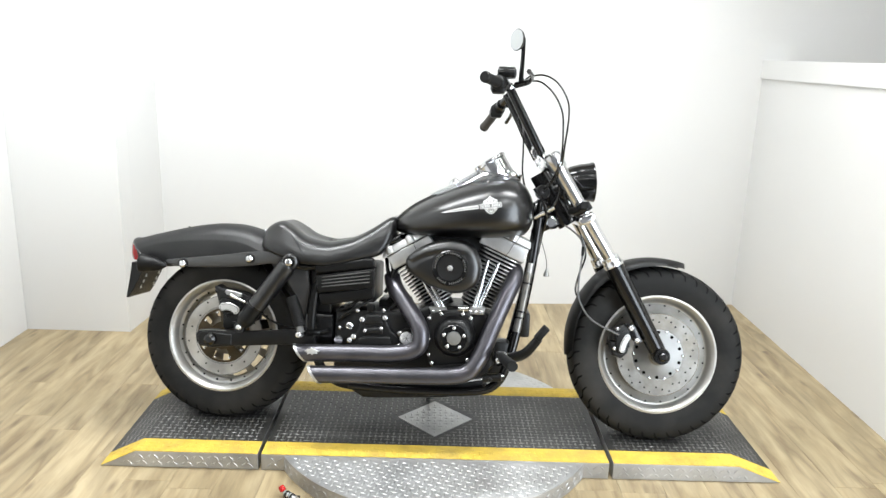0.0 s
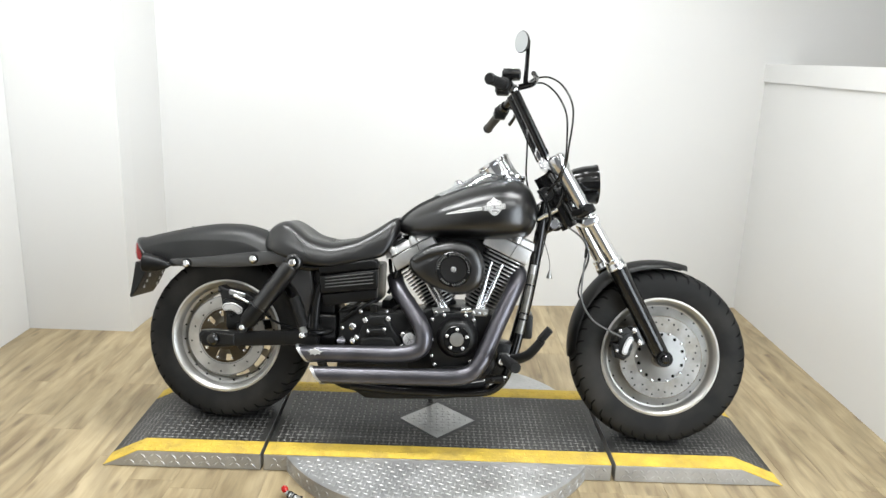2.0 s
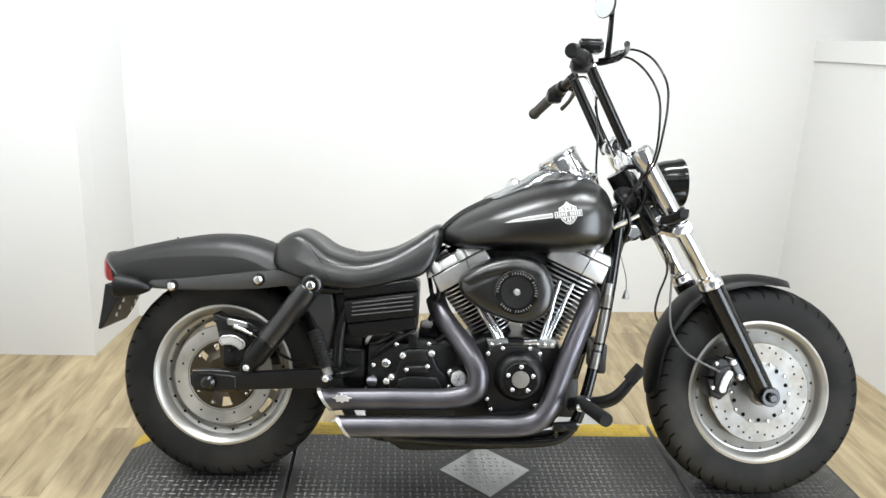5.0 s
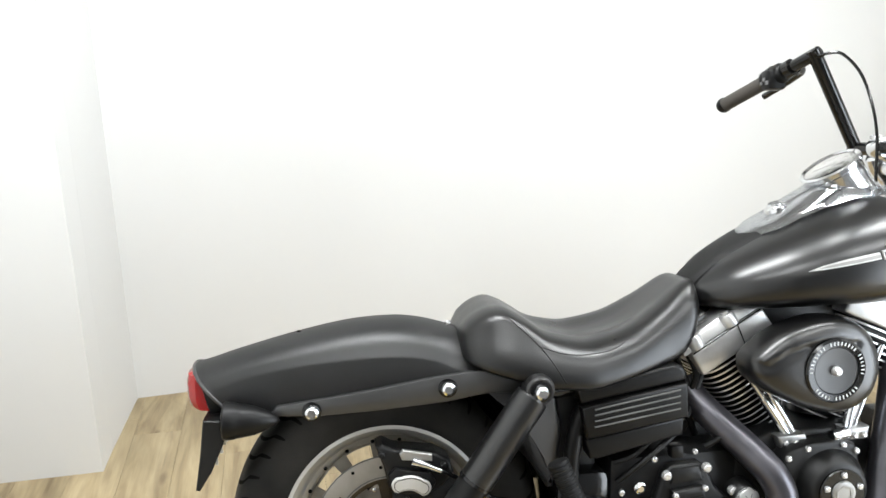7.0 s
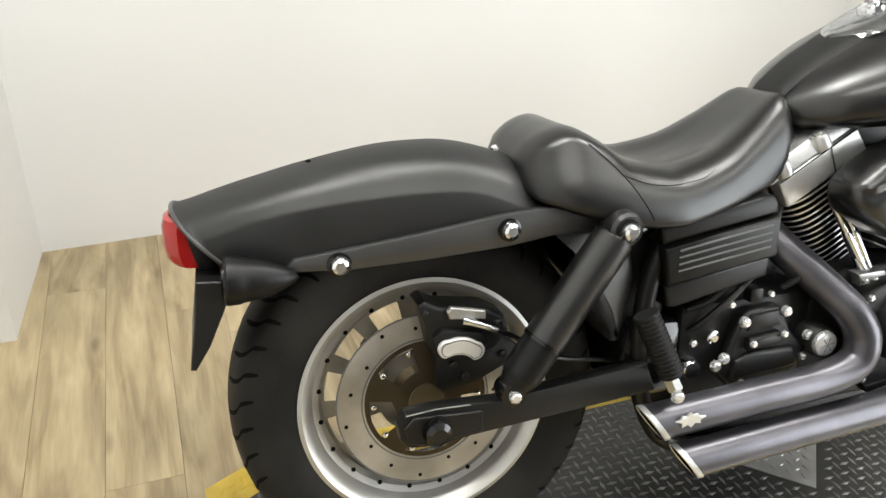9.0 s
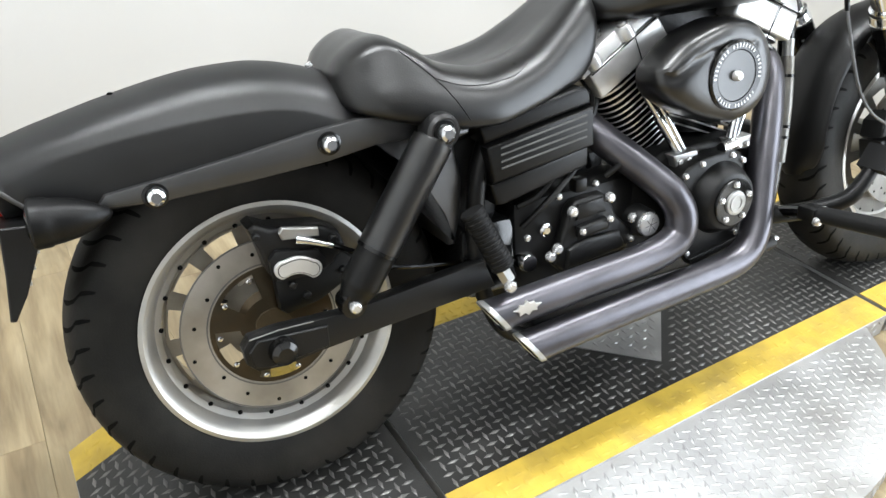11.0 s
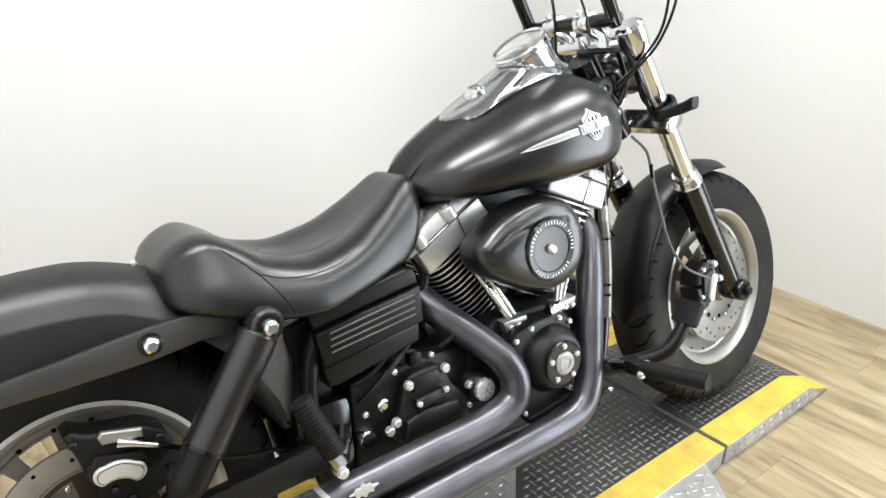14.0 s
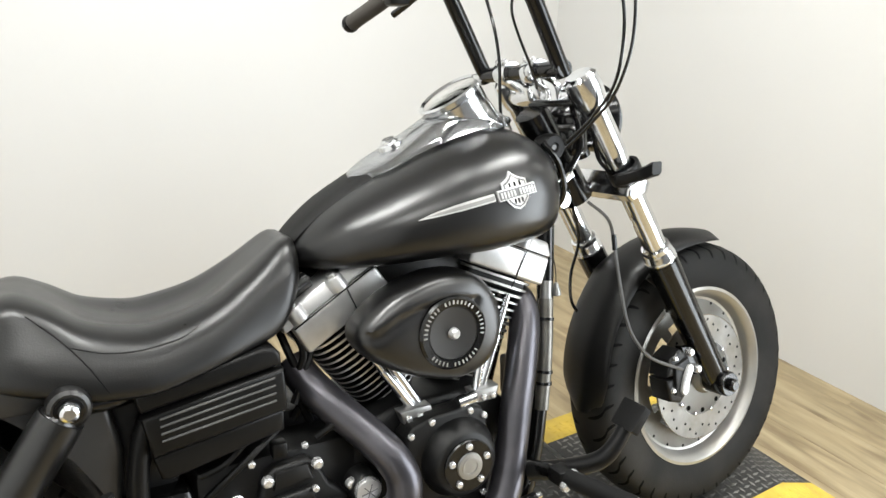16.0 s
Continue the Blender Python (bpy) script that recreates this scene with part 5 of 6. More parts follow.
# fork
UPPER = Matrix.Translation((1.19, 0.007, 0)) @ pose(0, 0, 0, 0, 0, 3.0) @ Matrix.Translation((-1.19, 0, 0))
fork = empty("front_fork", None, bike)
fork["label"] = "chrome and black telescopic front fork"
for s in (-1, 1):
    y = s * 0.112
    PLACE[0] = ZERO
    t0, t1, t2 = UPPER @ Vector((1.186, y, 1.007)), STEER @ Vector((1.425, y, 0.645)) + Vector((0, -0.006, 0.003)), STEER @ Vector((1.606, y, 0.332))
    d, e = (t1 - t0).normalized(), (t2 - t1).normalized()
    part("upper_tube", tube([t0, t1 + d * 0.03], 0.0245, 24, smooth=False), CHROME, fork, "chrome fork tube")
    part("upper_cover", tube([t0 + d * 0.04, t0 + d * 0.16], 0.0262, 24, smooth=False), CHROME, fork)
    part("fork_cap", lathe([(0, 0.020), (0.016, 0.020), (0.022, 0.014), (0.0255, 0.004), (0.0255, -0.006), (0, -0.006)], t0, -d, 24), CHROME, fork)
    part("dust_cap", lathe([(0.025, -0.026), (0.0305, -0.024), (0.0315, -0.016), (0.0300, -0.013), (0.0325, -0.008), (0.0335, 0.004), (0.0350, 0.006), (0.0350, 0.014), (0.0340, 0.020), (0.026, 0.022)], t1, d, 28), CHROME, fork)
    part("slider", tube([t1 + e * 0.018, t1 + e * 0.04, t1 + e * 0.30, t2 + e * 0.012], [0.0345, 0.0345, 0.0305, 0.027], 24, 3), GLOSS, fork, "glossy black fork slider")
    PLACE[0] = STEER
    part("axle_lug", lathe([(0, -0.030), (0.026, -0.030), (0.029, -0.024), (0.029, 0.024), (0.026, 0.030), (0, 0.030)], (1.608, s * 0.122, 0.326), seg=28), GLOSS, fork)
    part("axle_end", lathe([(0, s * 0.166), (0.010, s * 0.166), (0.014, s * 0.162), (0.015, s * 0.150), (0, s * 0.150)], (1.608, 0, 0.326), seg=20), GLOSS, fork)
    PLACE[0] = UPPER
    part("bracket_clamp", lathe([(0.0262, -0.014), (0.033, -0.014), (0.034, -0.010), (0.034, 0.010), (0.033, 0.014), (0.0262, 0.014)], (1.2985, s * 0.112, 0.836), (-0.54, 0, 0.84), 24), PLASTIC, fork, "black clamp round the fork tube")
    rows = []
    for p, k in zip(spline([(1.252, s * 0.138, 0.824), (1.268, s * 0.156, 0.829), (1.284, s * 0.178, 0.838), (1.290, s * 0.204, 0.850)], 4), [0.6, 0.85, 1, 1, 1, 1, 1, 1, 1, 1, 1.05, 1.1, 1.0]):
        rows.append([p + Vector((u * k, 0, v * k)) for u, v in ((-0.010, -0.012), (0.008, -0.012), (0.011, -0.008), (0.011, 0.009), (0.008, 0.012), (-0.010, 0.012), (-0.013, 0.008), (-0.013, -0.008))])
    part("signal_bracket", loft(rows), PLASTIC, fork, "short black signal bracket on the fork tube", angle=30)
PLACE[0] = UPPER
part("lower_tree", prism([(1.282, 0.790), (1.286, 0.808), (1.330, 0.828), (1.346, 0.812), (1.338, 0.792), (1.298, 0.776)], -0.138, 0.138, 0.008, 3), CHROME, fork, "chrome lower fork clamp")
part("upper_tree", tube([(1.196, -0.112, 0.988), (1.176, -0.060, 0.984), (1.168, 0, 0.984), (1.176, 0.060, 0.984), (1.196, 0.112, 0.988)], 0.019, 16, 6), CHROME, fork, "chrome upper fork clamp")
part("stem_nut", lathe([(0.010, 0.016), (0.019, 0.016), (0.022, 0.010), (0.024, -0.010), (0, -0.010)], (1.158, -0.010, 0.998), (-0.5, 0, 0.86), 24), CHROME, fork)
part("stem_lock", lathe([(0, 0.0145), (0.0185, 0.0145), (0.0185, 0.010), (0, 0.010)], (1.158, -0.010, 0.998), (-0.5, 0, 0.86), 24), GLOSS, fork)
for s in (-1, 1):
    part("clamp_cover", lathe([(0, 0.032), (0.024, 0.031), (0.032, 0.024), (0.035, 0.0), (0.031, -0.03), (0, -0.03)], (1.192, s * 0.112, 0.998), (-0.54, 0, 0.84), 28), CHROME, fork)
PLACE[0] = ZERO
part("neck_cap", lathe([(0, -0.030), (0.016, -0.029), (0.021, -0.024), (0.022, 0.0), (0, 0.0)], (1.203, -0.010, 0.782), seg=24), CHROME, bike, "chrome round neck cap")
part("neck_plate", prism([(1.135, 0.742), (1.150, 0.80), (1.195, 0.815), (1.235, 0.800), (1.235, 0.775), (1.180, 0.745)], -0.022, 0.048, 0.008), GLOSS, bike)
part("wiring_block", box(1.15, 1.235, -0.012, 0.055, 0.755, 0.85, 0.02, 3), PLASTIC, bike)
part("neck_bar", tube([(1.14, -0.05, 0.795), (1.21, -0.052, 0.835)], 0.008, 10, smooth=False), CHROME, bike)

# headlight
PLACE[0] = UPPER
head = empty("headlight", None, bike)
head["label"] = "black round headlight with chrome ring"
hc = Vector((1.343, 0.030, 0.934))
part("bucket", lathe([(0, -0.115), (0.018, -0.112), (0.040, -0.098), (0.058, -0.072), (0.067, -0.035), (0.070, 0.0), (0.073, 0.006), (0.073, 0.014), (0.066, 0.016)], hc, (1, 0, 0.06), 48), GLOSS, head)
part("lens", lathe([(0, 0.026), (0.03, 0.023), (0.055, 0.017), (0.066, 0.011), (0.066, 0.006), (0, 0.006)], hc, (1, 0, 0.06), 48), GLASS, head)
part("reflector", lathe([(0.064, 0.004), (0.050, -0.012), (0.030, -0.030), (0, -0.036)], hc, (1, 0, 0.06), 40), CHROME, head)
part("shroud", box(1.218, 1.272, -0.045, 0.070, 0.862, 0.930, 0.020, 3), GLOSS, head)
part("stem", tube([(1.27, 0, 0.90), (1.29, 0, 0.86)], 0.016, 12), GLOSS, head)

# front fender
PLACE[0] = STEER
rings = []
for i in range(37):
    a = radians(184 - (184 - 74) * i / 36)
    u = i / 36
    R_ = float(np.interp(u, [0, 0.12, 0.35, 0.52, 0.70, 0.9, 1.0], [0.328, 0.334, 0.349, 0.362, 0.357, 0.350, 0.349]))
    w = 0.073 * float(np.interp(u, [0, 0.04, 0.12, 0.9, 0.97, 1.0], [0.42, 0.78, 1.0, 1.0, 0.86, 0.55]))
    skirt = float(np.interp(u, [0, 0.08, 0.3, 0.55, 0.8, 1.0], [0.004, 0.006, 0.010, 0.020, 0.014, 0.004]))
    ring = []
    for k in range(19):
        v = -1 + 2 * k / 18
        if abs(v) < 0.70:
            y, r = v / 0.70 * w * 0.88, R_ - 0.018 * abs(v / 0.70) ** 2.2
        else:
            e = (abs(v) - 0.70) / 0.30
            y, r = math.copysign(w * (0.88 + 0.12 * math.sin(e * math.pi / 2) ** 0.7), v), R_ - 0.018 - skirt * e
        ring.append(FW + Vector((math.cos(a) * r, y, math.sin(a) * r)))
    rings.append(ring)
bm = loft(rings, False, False)
bmesh.ops.solidify(bm, geom=bm.faces[:], thickness=0.003)
ffender = part("front_fender", bm, COVER_PAINT, bike, "satin black front fender", angle=60)
for s in (-1, 1):
    part("fender_bracket", prism([(1.42, 0.590), (1.455, 0.620), (1.500, 0.600), (1.515, 0.540), (1.500, 0.500), (1.480, 0.505), (1.470, 0.555)], s * 0.080, s * 0.087, 0.002, 1), DENIM_ENGINE, ffender)
bolts(BOLT_S, ffender, [(1.470, -0.088, 0.588), (1.498, -0.088, 0.512)])

# front caliper
PLACE[0] = STEER @ Matrix.Translation((-0.024, -0.016, -0.026))
cal = empty("front_caliper", None, bike)
cal["label"] = "black front brake caliper with silver plate"
part("body", prism([(1.452, 0.402), (1.462, 0.440), (1.496, 0.458), (1.520, 0.440), (1.524, 0.402)], -0.058, -0.116, 0.007, 3), DENIM_ENGINE, cal)
part("body", prism([(1.450, 0.396), (1.523, 0.396), (1.514, 0.356), (1.492, 0.336), (1.460, 0.346)], -0.058, -0.116, 0.007, 3), DENIM_ENGINE, cal)
part("bridge", prism([(1.470, 0.426), (1.512, 0.438), (1.520, 0.380), (1.492, 0.352), (1.470, 0.360)], -0.112, -0.124, 0.004, 2), DENIM_ENGINE, cal)
caliper_plate(1.500, 0.392, 0.034, 0.0105, 0.002, radians(68), -0.123, cal)
bolts(BOLT_M, cal, [(1.524, -0.112, 0.446), (1.546, -0.112, 0.404)])
bolts(BOLT_S, cal, [(1.466, -0.116, 0.372), (1.474, -0.116, 0.442)])
part("mount", prism([(1.500, 0.462), (1.536, 0.456), (1.566, 0.400), (1.548, 0.388), (1.516, 0.420)], -0.092, -0.112, 0.004), GLOSS, cal)

# handlebars
PLACE[0] = ZERO
bars = empty("handlebar", None, bike)
bars["label"] = "tall black T-shaped handlebar with rubber grips"
BASE = {1: Vector((1.143, 0.156, 1.030)), -1: Vector((1.144, -0.104, 1.035))}
PEAK = {1: Vector((1.026, 0.148, 1.247)), -1: Vector((1.028, -0.118, 1.245))}
TIP = {1: Vector((0.936, 0.398, 1.150)), -1: Vector((0.944, -0.335, 1.246))}
part("cross_bar", tube([BASE[1] + Vector((0, 0.012, 0)), BASE[-1] - Vector((0, 0.012, 0))], 0.0155, 16, smooth=False), GLOSS, bars)
for s in (-1, 1):
    p, q, e = BASE[s], PEAK[s], TIP[s]
    up, out = (q - p).normalized(), (e - q).normalized()
    part("riser_bar", tube([p - up * 0.014, q + up * 0.012], 0.0155, 18, smooth=False), GLOSS, bars, "glossy black upright bar")
    part("end_bar", tube([q - out * 0.012, q + out * 0.16], 0.0145, 16, smooth=False), GLOSS, bars)
    part("grip", tube([q.lerp(e, 0.50), q.lerp(e, 0.52), q.lerp(e, 0.93), q.lerp(e, 0.98), e], [0.014, 0.0175, 0.0175, 0.019, 0.013], 18, 3), GRIP if s > 0 else PEG, bars, "worn rubber grip")
    hub = q.lerp(e, 0.40)
    part("switch_box", tube([hub - out * 0.030, hub - out * 0.022, hub + out * 0.022, hub + out * 0.030], [0.018, 0.0255, 0.0255, 0.019], 14, 3), PLASTIC, bars, "black switch housing")
    part("switch_ring", tube([hub - out * 0.005, hub + out * 0.005], 0.0275, 14, smooth=False), GLOSS, bars)
    side = out.cross(Vector((0, 0, 1))).normalized() * (-s)
    part("lever_perch", tube([hub - out * 0.052, hub - out * 0.034], 0.021, 14, smooth=False), GLOSS, bars)
    fwd = Vector((1, 0, 0.05)).normalized()
    k, up_ = (1.0, 0.0) if s > 0 else (1.75, 0.018)
    part("lever", tube([hub - out * 0.045 + fwd * 0.020 * k, hub - out * 0.02 + fwd * 0.050 * k + Vector((0, 0, up_ * 0.4)), hub + out * 0.05 + fwd * 0.070 * k + Vector((0, 0, up_ * 0.8)), hub + out * 0.12 + fwd * 0.076 * k + Vector((0, 0, up_))], [0.011, 0.010, 0.007, 0.008], 10, 6), GLOSS, bars, "black hand lever")
    top_ = BASE[1].lerp(BASE[-1], 0.5 - s * 0.0) + Vector((0, s * 0.048, 0))
    part("riser", tube([(1.172, s * 0.050, 0.985), (1.164, s * 0.050, 1.005), top_ - Vector((0, 0, 0.008))], [0.021, 0.017, 0.016], 18, 4), CHROME, bars, "chrome handlebar riser")
    part("riser_clamp", lathe([(0.0155, -0.020), (0.022, -0.020), (0.0245, -0.016), (0.0245, 0.016), (0.022, 0.020), (0.0155, 0.020)], top_, seg=24), CHROME, bars)
    shared("bolt", BOLT_S, bars, top_ + Vector((-0.012, -0.010, 0.021)), Matrix.Rotation(radians(-25), 4, "Y"))
    shared("bolt", BOLT_S, bars, top_ + Vector((-0.012, 0.010, 0.021)), Matrix.Rotation(radians(-25), 4, "Y"))
    part("grip_end", tube([q.lerp(e, 0.955), q.lerp(e, 0.985), e + out * 0.004], [0.0195, 0.0195, 0.0150], 18, 3), PLASTIC, bars, "black grip end cap")
for s in (-1, 1):
    hub = PEAK[s].lerp(TIP[s], 0.38)
    part("switch_block", box(hub.x - 0.030, hub.x + 0.016, hub.y - 0.020, hub.y + 0.020, hub.z - 0.034, hub.z + 0.014, 0.008, 2), PLASTIC, bars)
    for k in range(3):
        part("button", box(hub.x - 0.034, hub.x - 0.028, hub.y - 0.014 + 0.011 * k, hub.y - 0.006 + 0.011 * k, hub.z - 0.022 + 0.008 * (k % 2), hub.z - 0.012 + 0.008 * (k % 2), 0.001, 1), GREY_DARK, bars)
hub = PEAK[-1].lerp(TIP[-1], 0.30)
part("master_cylinder", box(hub.x - 0.02, hub.x + 0.045, hub.y - 0.03, hub.y + 0.03, hub.z + 0.022, hub.z + 0.052, 0.007, 2), GLOSS, bars, "black brake reservoir")
part("reservoir_lid", box(hub.x - 0.016, hub.x + 0.041, hub.y - 0.026, hub.y + 0.026, hub.z + 0.053, hub.z + 0.058, 0.002, 1), GREY, bars)
mir = empty("mirror", None, bike)
mir["label"] = "small round black mirror on a short stem"
part("stem", tube([(1.064, -0.182, 1.255), (1.066, -0.190, 1.330), (1.067, -0.194, 1.400)], [0.0085, 0.0075, 0.0065], 10, 5), GLOSS, mir)
part("shell", lathe([(0, 0.014), (0.022, 0.011), (0.034, 0.004), (0.037, -0.003), (0.035, -0.005)], (1.046, -0.202, 1.392), (1.0, 0.75, 0.05), 32), GLOSS, mir)
part("glass", lathe([(0, -0.0050), (0.0345, -0.0050), (0.0345, -0.0035), (0, -0.0035)], (1.046, -0.202, 1.392), (1.0, 0.75, 0.05), 32), MIRROR, mir)

# cables
def cable(pts, r=0.0032, mat=GLOSS):
    return part("cable", tube(pts, r, 8, 8), mat, bike)


cable([(1.090, -0.165, 1.276), (1.140, -0.168, 1.284), (1.188, -0.180, 1.258), (1.223, -0.195, 1.200), (1.230, -0.200, 1.140), (1.223, -0.198, 1.060), (1.218, -0.162, 0.985), (1.197, -0.125, 0.935), (1.167, -0.09, 0.89)])
cable([(1.085, -0.150, 1.262), (1.130, -0.152, 1.264), (1.176, -0.168, 1.225), (1.208, -0.188, 1.160), (1.215, -0.188, 1.080), (1.214, -0.165, 1.000), (1.192, -0.118, 0.935), (1.167, -0.09, 0.90)])
cable([(1.022, 0.138, 1.236), (1.040, 0.120, 1.246), (1.060, 0.098, 1.240), (1.080, 0.065, 1.195), (1.087, 0.035, 1.128), (1.091, 0.020, 1.054), (1.093, 0.020, 0.955), (1.110, 0.020, 0.885)], 0.0034)
cable([(1.045, -0.095, 1.205), (1.066, -0.07, 1.178), (1.061, -0.07, 1.137), (1.075, -0.07, 1.095), (1.100, -0.065, 1.050), (1.130, -0.05, 1.000)], 0.0026)
part("crimp", tube([(1.050, -0.150, 1.247), (1.100, -0.163, 1.280)], 0.0065, 10, smooth=False), CHROME, bike)
part("crimp", tube([(1.000, -0.170, 1.229), (1.054, -0.152, 1.249)], 0.0065, 10, smooth=False), CHROME, bike)
cable([(1.250, -0.055, 0.775), (1.305, -0.050, 0.735), (1.322, -0.050, 0.690), (1.313, -0.075, 0.630), (1.306, -0.110, 0.540), (1.322, -0.122, 0.490), (1.362, -0.130, 0.445), (1.455, -0.125, 0.400)], 0.0034, HOSE)
part("hose_ferrule", tube([(1.321, -0.051, 0.700), (1.319, -0.058, 0.668)], 0.0055, 10, smooth=False), GLOSS, bike)
cable([(1.285, 0.05, 0.80), (1.325, 0.09, 0.74), (1.350, 0.10, 0.66), (1.328, 0.10, 0.58), (1.318, 0.08, 0.52), (1.345, 0.06, 0.48)], 0.0036)
cable([(1.215, -0.075, 1.0), (1.232, -0.085, 0.93), (1.245, -0.09, 0.865), (1.275, -0.10, 0.83)], 0.004)
cable([(1.20, -0.05, 0.99), (1.225, -0.06, 0.90), (1.205, -0.05, 0.84), (1.18, -0.045, 0.81)], 0.006)
cable([(1.135, -0.06, 0.90), (1.165, -0.07, 0.86), (1.185, -0.06, 0.80), (1.172, -0.03, 0.74), (1.160, -0.02, 0.66)], 0.006)
part("wire_box", box(1.160, 1.222, -0.030, 0.050, 0.850, 0.915, 0.015, 3), PLASTIC, bike)
lock = part("steering_lock", lathe([(0, -0.052), (0.008, -0.052), (0.010, -0.056), (0.022, -0.056), (0.026, -0.050), (0.027, -0.020), (0, -0.020)], (1.167, 0, 0.889), seg=28), DENIM_ENGINE, bike, "round dark grey steering lock")
part("key_slot", lathe([(0, -0.0535), (0.005, -0.0535), (0.005, -0.050), (0, -0.050)], (1.167, 0, 0.889), seg=16), GREY_DARK, lock)
bell = part("hanging_bell", lathe([(0, 0.016), (0.004, 0.015), (0.006, 0.008), (0.009, 0.0), (0.011, -0.010), (0.009, -0.012), (0, -0.010)], (1.197, -0.02, 0.594), (0, 0, 1), 18), GREY, bike, "small grey bell hanging on a cord")
part("cord", tube([(1.197, -0.020, 0.608), (1.193, -0.020, 0.650), (1.172, -0.020, 0.716)], 0.0012, 6, 5), PLASTIC, bell)

# ---- platform and turntable ----
X0, X1, J0, J1, C0, C1 = -1.155, 1.215, -0.602, 0.612, -1.03, 1.06
YF, YB, STRIPE = -0.292, 0.300, 0.085


def lug_mesh(name, spots, mat, parent, z=lambda x, y: TOP, size=1.0):
    """Raised tread lugs, pointed lozenges turned two ways by turns, as one mesh."""
    verts, faces = [], []
    for x, y, a in spots:
        c, s = math.cos(a), math.sin(a)
        base = len(verts)
        for u, v, h in ((-0.014, 0, 0), (0, -0.0042, 0), (0.014, 0, 0), (0, 0.0042, 0), (-0.008, 0, 0.0018), (0, -0.002, 0.0022), (0.008, 0, 0.0018), (0, 0.002, 0.0022)):
            u, v = u * size, v * size
            px, py = x + u * c - v * s, y + u * s + v * c
            verts.append((px, py, z(px, py) + h))
        for i in range(4):
            j = (i + 1) % 4
            faces.append((base + i, base + j, base + 4 + j, base + 4 + i))
        faces.append((base + 4, base + 5, base + 6, base + 7))
    me = bpy.data.meshes.new(name)
    me.from_pydata(verts, [], faces)
    me.materials.append(mat)
    me.shade_smooth()
    ob = new(name, me)
    ob.parent = parent
    return tagged(ob, kind="stuff")


def lug_grid(inside, x0, x1, y0, y1, pitch=0.022, turn=0.0):
    """Lugs along and across by turns, on a grid turned by so many radians."""
    spots, c, s = [], math.cos(turn), math.sin(turn)
    n = int(max(x1 - x0, y1 - y0) * 1.5 / pitch) // 2
    mx, my = (x0 + x1) / 2, (y0 + y1) / 2
    for i in range(-n, n + 1):
        for j in range(-n, n + 1):
            x, y = mx + (i * c - j * s) * pitch, my + (i * s + j * c) * pitch
            if x0 <= x <= x1 and y0 <= y <= y1 and inside(x, y):
                spots.append((x, y, turn + (math.pi / 2 if (i + j) % 2 else 0)))
    return spots


def sheet(poly, z0, z1, holes=None):
    bm = bmesh.new()
    a = [bm.verts.new((x, y, z0)) for x, y in poly]
    c = [bm.verts.new((x, y, z1)) for x, y in poly]
    bm.faces.new(a[::-1])
    bm.faces.new(c)
    for i in range(len(poly)):
        j = (i + 1) % len(poly)
        bm.faces.new((a[i], a[j], c[j], c[i]))
    return bm


table = tagged(empty("display_turntable", pose(0, 0, 0)), "round aluminium tread-plate turntable on the wood floor", "turntable")
R = 0.595
circle = [(R * math.cos(2 * math.pi * k / 96), R * math.sin(2 * math.pi * k / 96)) for k in range(96)]
part("disc", sheet(circle, 0.0, TOP - 0.004), TREAD_ALU, table, "dull aluminium tread plate")
lug_mesh("disc_lug", lug_grid(lambda x, y: x * x + y * y < (R - 0.012) ** 2 and (y < YF - 0.012 or y > YB + 0.012), -R, R, -R, R, turn=radians(-22)), TREAD_ALU, table, lambda x, y: TOP - 0.004)

verts, faces = [], []
for k in range(150):
    for j in range(2):
        a, z, tilt = 2 * math.pi * (k + 0.5 * j) / 150, 0.016 + 0.020 * j, radians(45 if (k + j) % 2 else -45)
        base = len(verts)
        for u, v, h in ((-0.010, 0, 0), (0, -0.0034, 0), (0.010, 0, 0), (0, 0.0034, 0), (-0.006, 0, 0.002), (0, -0.0016, 0.002), (0.006, 0, 0.002), (0, 0.0016, 0.002)):
            b_ = a + (u * math.cos(tilt) - v * math.sin(tilt)) / R
            verts.append(((R + h) * math.cos(b_), (R + h) * math.sin(b_), z + u * math.sin(tilt) + v * math.cos(tilt)))
        for i in range(4):
            faces.append((base + i, base + (i + 1) % 4, base + 4 + (i + 1) % 4, base + 4 + i))
        faces.append((base + 4, base + 5, base + 6, base + 7))
me = bpy.data.meshes.new("rim_lug")
me.from_pydata(verts, [], faces)
me.materials.append(TREAD_ALU)
ob = new("rim_lug", me)
ob.parent = table
tagged(ob, kind="stuff")


def deck_height(x, y):
    if x < C0:
        return TOP * (x - X0) / (C0 - X0)
    if x > C1:
        return TOP * (X1 - x) / (X1 - C1)
    return TOP


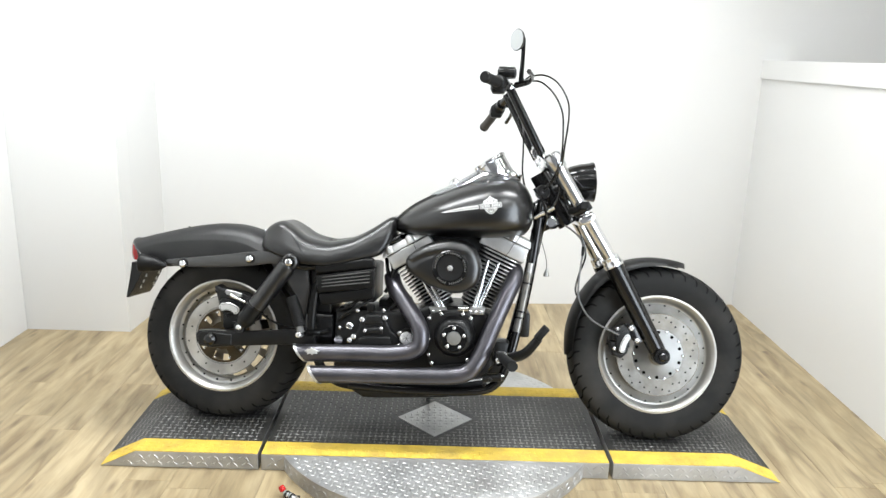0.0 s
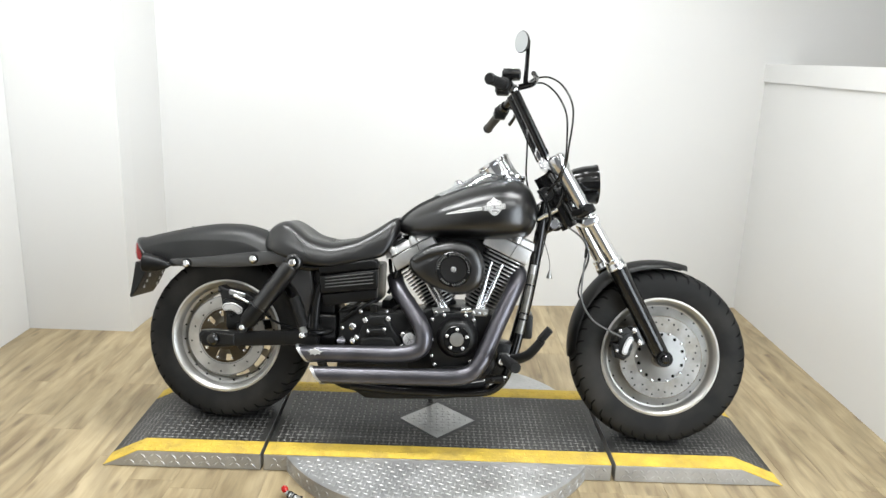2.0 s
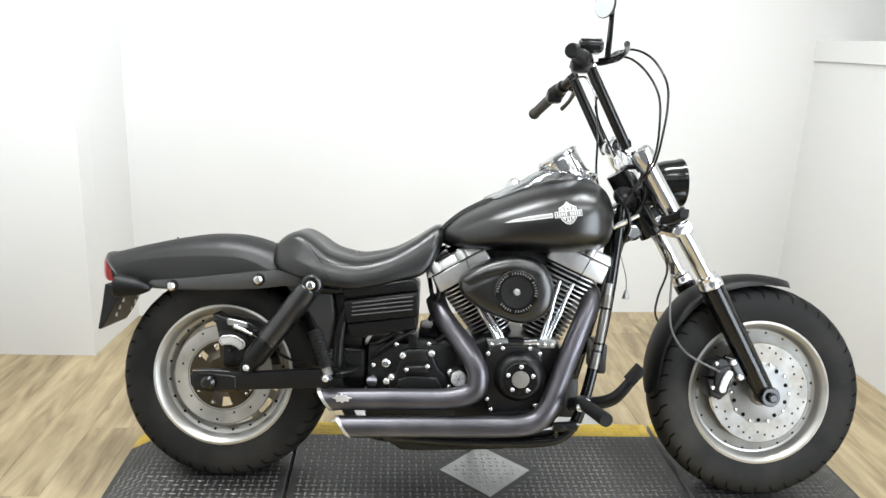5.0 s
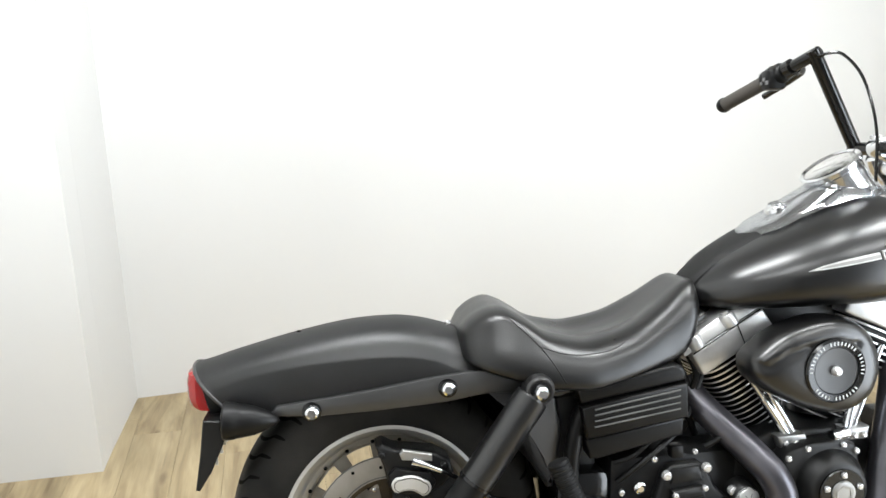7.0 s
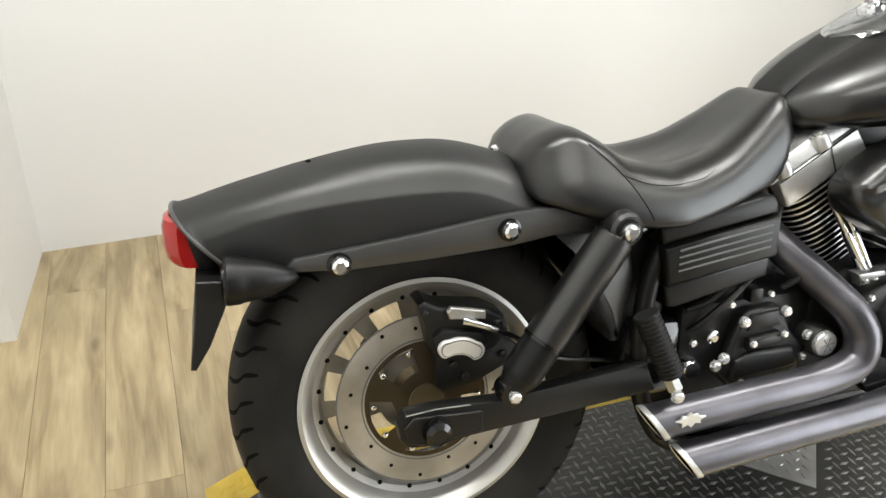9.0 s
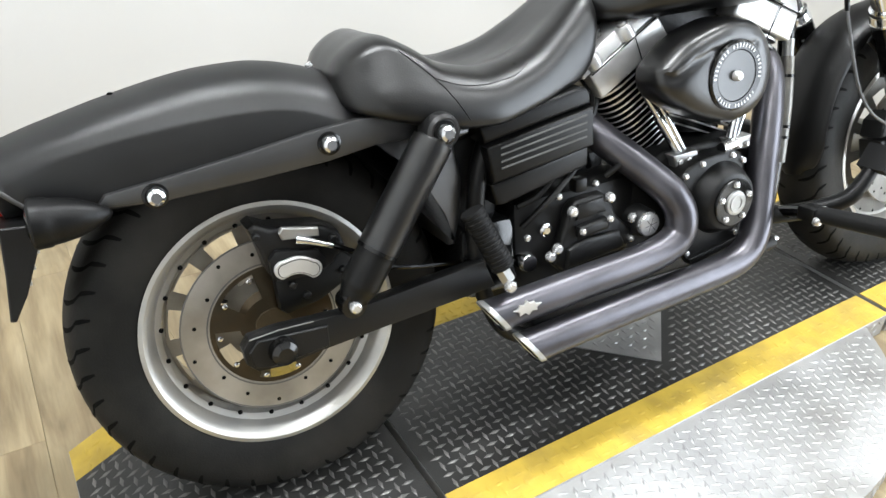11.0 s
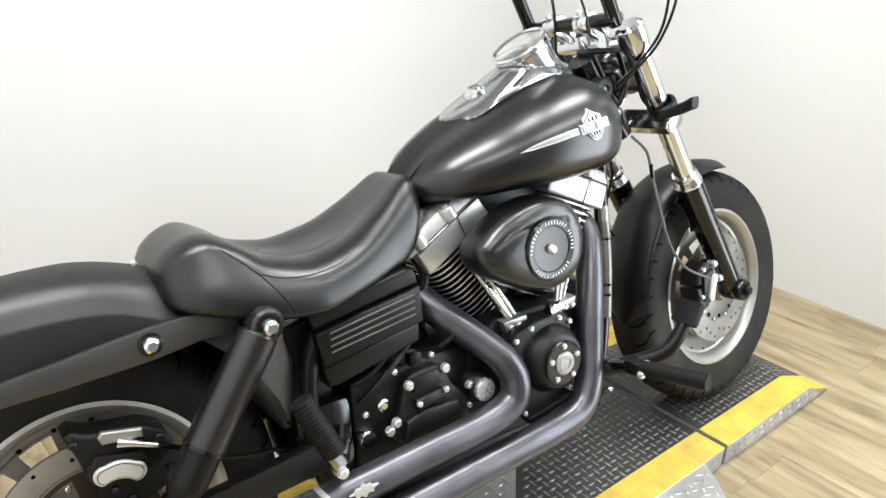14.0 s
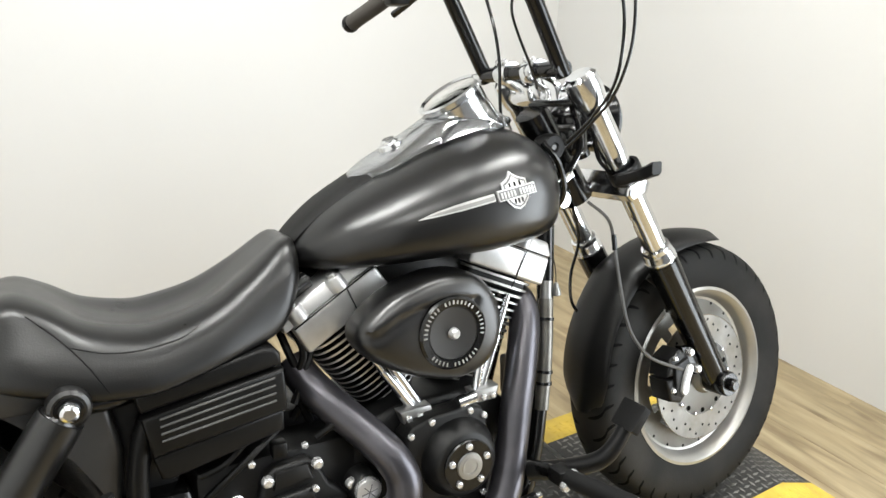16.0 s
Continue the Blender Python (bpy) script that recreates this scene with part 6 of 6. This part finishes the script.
def deck(x0, x1, ends):
    """One length of the deck: black tread top, yellow edges, aluminium sides. ends: x of the far foot and of its crease, or None."""
    th = tagged(empty("platform_section"), "black tread-plate platform section with yellow painted edges", "platform", "platform sections")
    if ends is None:
        prof = [(x0, 0.0), (x0, TOP), (x1, TOP), (x1, 0.0)]
    elif ends[0] < 0:
        prof = [(ends[0], 0.001), (ends[1], TOP), (x1, TOP), (x1, 0.0)]
    else:
        prof = [(x0, 0.0), (x0, TOP), (ends[1], TOP), (ends[0], 0.001)]
    part("body", prism(prof, YF, YB, 0.0015, 1), TREAD_ALU, th, "bare aluminium tread-plate sides")
    lo, hi = min(p[0] for p in prof), max(p[0] for p in prof)

    def strip(name, y0, y1, mat, lift):
        cuts = sorted({lo + 0.001, hi - 0.001} | {c for c in (C0, C1) if lo < c < hi})
        bm = bmesh.new()
        rows = [[bm.verts.new((c, y, deck_height(c, y) + lift)) for y in (y0, y1)] for c in cuts]
        for a, d in zip(rows, rows[1:]):
            bm.faces.new((a[0], d[0], d[1], a[1]))
        r = bmesh.ops.extrude_face_region(bm, geom=bm.faces[:])
        for v in r["geom"]:
            if isinstance(v, bmesh.types.BMVert):
                v.co.z += 0.002
        return part(name, bm, mat, th)

    strip("tread_mat", YF + STRIPE, YB - STRIPE, TREAD_BLACK, 0.0005)
    strip("edge_stripe", YF, YF + STRIPE, YELLOW, 0.0005)
    strip("edge_stripe", YB - STRIPE, YB, YELLOW, 0.0005)
    inner = lambda x, y: lo + 0.012 < x < hi - 0.012 and YF + STRIPE + 0.008 < y < YB - STRIPE - 0.008 and (abs(x) + abs(y) > 0.165)
    lug_mesh("mat_lug", lug_grid(inner, lo, hi, YF, YB), TREAD_LUG, th, lambda x, y: deck_height(x, y) + 0.0024)
    edge = lambda x, y: lo + 0.012 < x < hi - 0.012 and (YF + 0.01 < y < YF + STRIPE - 0.01 or YB - STRIPE + 0.01 < y < YB - 0.01)
    lug_mesh("stripe_lug", lug_grid(edge, lo, hi, YF + 0.003, YB), YELLOW, th, lambda x, y: deck_height(x, y) + 0.0024)
    side, n = [], int((hi - lo) / 0.026)
    verts, faces = [], []
    for i in range(n + 1):
        for j in range(2):
            x, z = lo + i * 0.026 + 0.013 * (j % 2), 0.017 + 0.024 * j
            if not lo + 0.02 < x < hi - 0.02 or z > deck_height(x, 0) - 0.014 or (ends is None and abs(x) < 0.52):
                continue
            a = radians(45 if (i + j) % 2 else -45)
            c, s, base = math.cos(a), math.sin(a), len(verts)
            for u, v, h in ((-0.012, 0, 0), (0, -0.004, 0), (0.012, 0, 0), (0, 0.004, 0), (-0.007, 0, 0.002), (0, -0.002, 0.002), (0.007, 0, 0.002), (0, 0.002, 0.002)):
                verts.append((x + u * c - v * s, YF - h, z + u * s + v * c))
            for k in range(4):
                faces.append((base + k, base + (k + 1) % 4, base + 4 + (k + 1) % 4, base + 4 + k))
            faces.append((base + 4, base + 5, base + 6, base + 7))
    me = bpy.data.meshes.new("side_lug")
    me.from_pydata(verts, [], faces)
    me.materials.append(TREAD_ALU)
    ob = new("side_lug", me)
    ob.parent = th
    tagged(ob, kind="stuff")
    return th


deck(X0, J0 - 0.008, (X0, C0))
middle = deck(J0 + 0.004, J1 - 0.004, None)
deck(J1 + 0.011, X1, (X1, C1))
part("diamond_plate", sheet([(-0.142, 0), (0, -0.142), (0.142, 0), (0, 0.142)], TOP + 0.0026, TOP + 0.005), TREAD_ALU, middle, "bare aluminium diamond inlay")
lug_mesh("diamond_lug", lug_grid(lambda x, y: abs(x) + abs(y) < 0.128, -0.13, 0.13, -0.13, 0.13), TREAD_ALU, middle, lambda x, y: TOP + 0.005)

# red-handled air fitting beside the turntable
fitting = tagged(empty("air_fitting", pose(-0.480, -0.458, 0.0) @ Matrix.Scale(0.76, 4)), "small red-capped metal air fitting on the floor", "air fitting")
part("barrel", tube([(-0.005, 0.005, 0.022), (0.055, -0.045, 0.022)], 0.013, 14, smooth=False), GREY, fitting)
for k in range(4):
    u = 0.2 + 0.2 * k
    part("ring", lathe([(0.013, -0.003), (0.0165, -0.002), (0.0165, 0.002), (0.013, 0.003)], (-0.005 + 0.06 * u, 0.005 - 0.05 * u, 0.022), (0.77, -0.64, 0), 16), CHROME if k % 2 else GLOSS, fitting)
part("foot", box(0.0, 0.06, -0.06, 0.01, 0.0, 0.010, 0.003), GLOSS, fitting)
part("red_cap", lathe([(0, 0.030), (0.010, 0.028), (0.014, 0.020), (0.014, 0.004), (0.010, 0), (0, 0)], (-0.012, 0.012, 0.024), (-0.55, 0.45, 0.7), 18), RED, fitting, "red plastic cap")

# ---- floor planks ----
floor = bpy.data.objects["floor"]
PW, PL = 0.152, 1.22
plank_me = mesh_of(box(-PW / 2 + 0.0003, PW / 2 - 0.0003, -PL / 2 + 0.0003, PL / 2 - 0.0003, -0.0078, 0.0, 0.0006, 1), "plank", WOOD, False)
rng = random.Random(4)
for i in range(int(5.6 / PW)):
    x = -2.1 + PW * (i + 0.5)
    off = rng.random() * PL
    for k in range(6):
        y0, y1 = max(-4.4 + off + PL * (k - 0.5), -4.06), min(-4.4 + off + PL * (k + 0.5), 2.0)
        if y1 - y0 > 0.02:
            shared("plank", plank_me, floor, (x, (y0 + y1) / 2, 0), Matrix.Diagonal((1, (y1 - y0) / PL, 1, 1)))
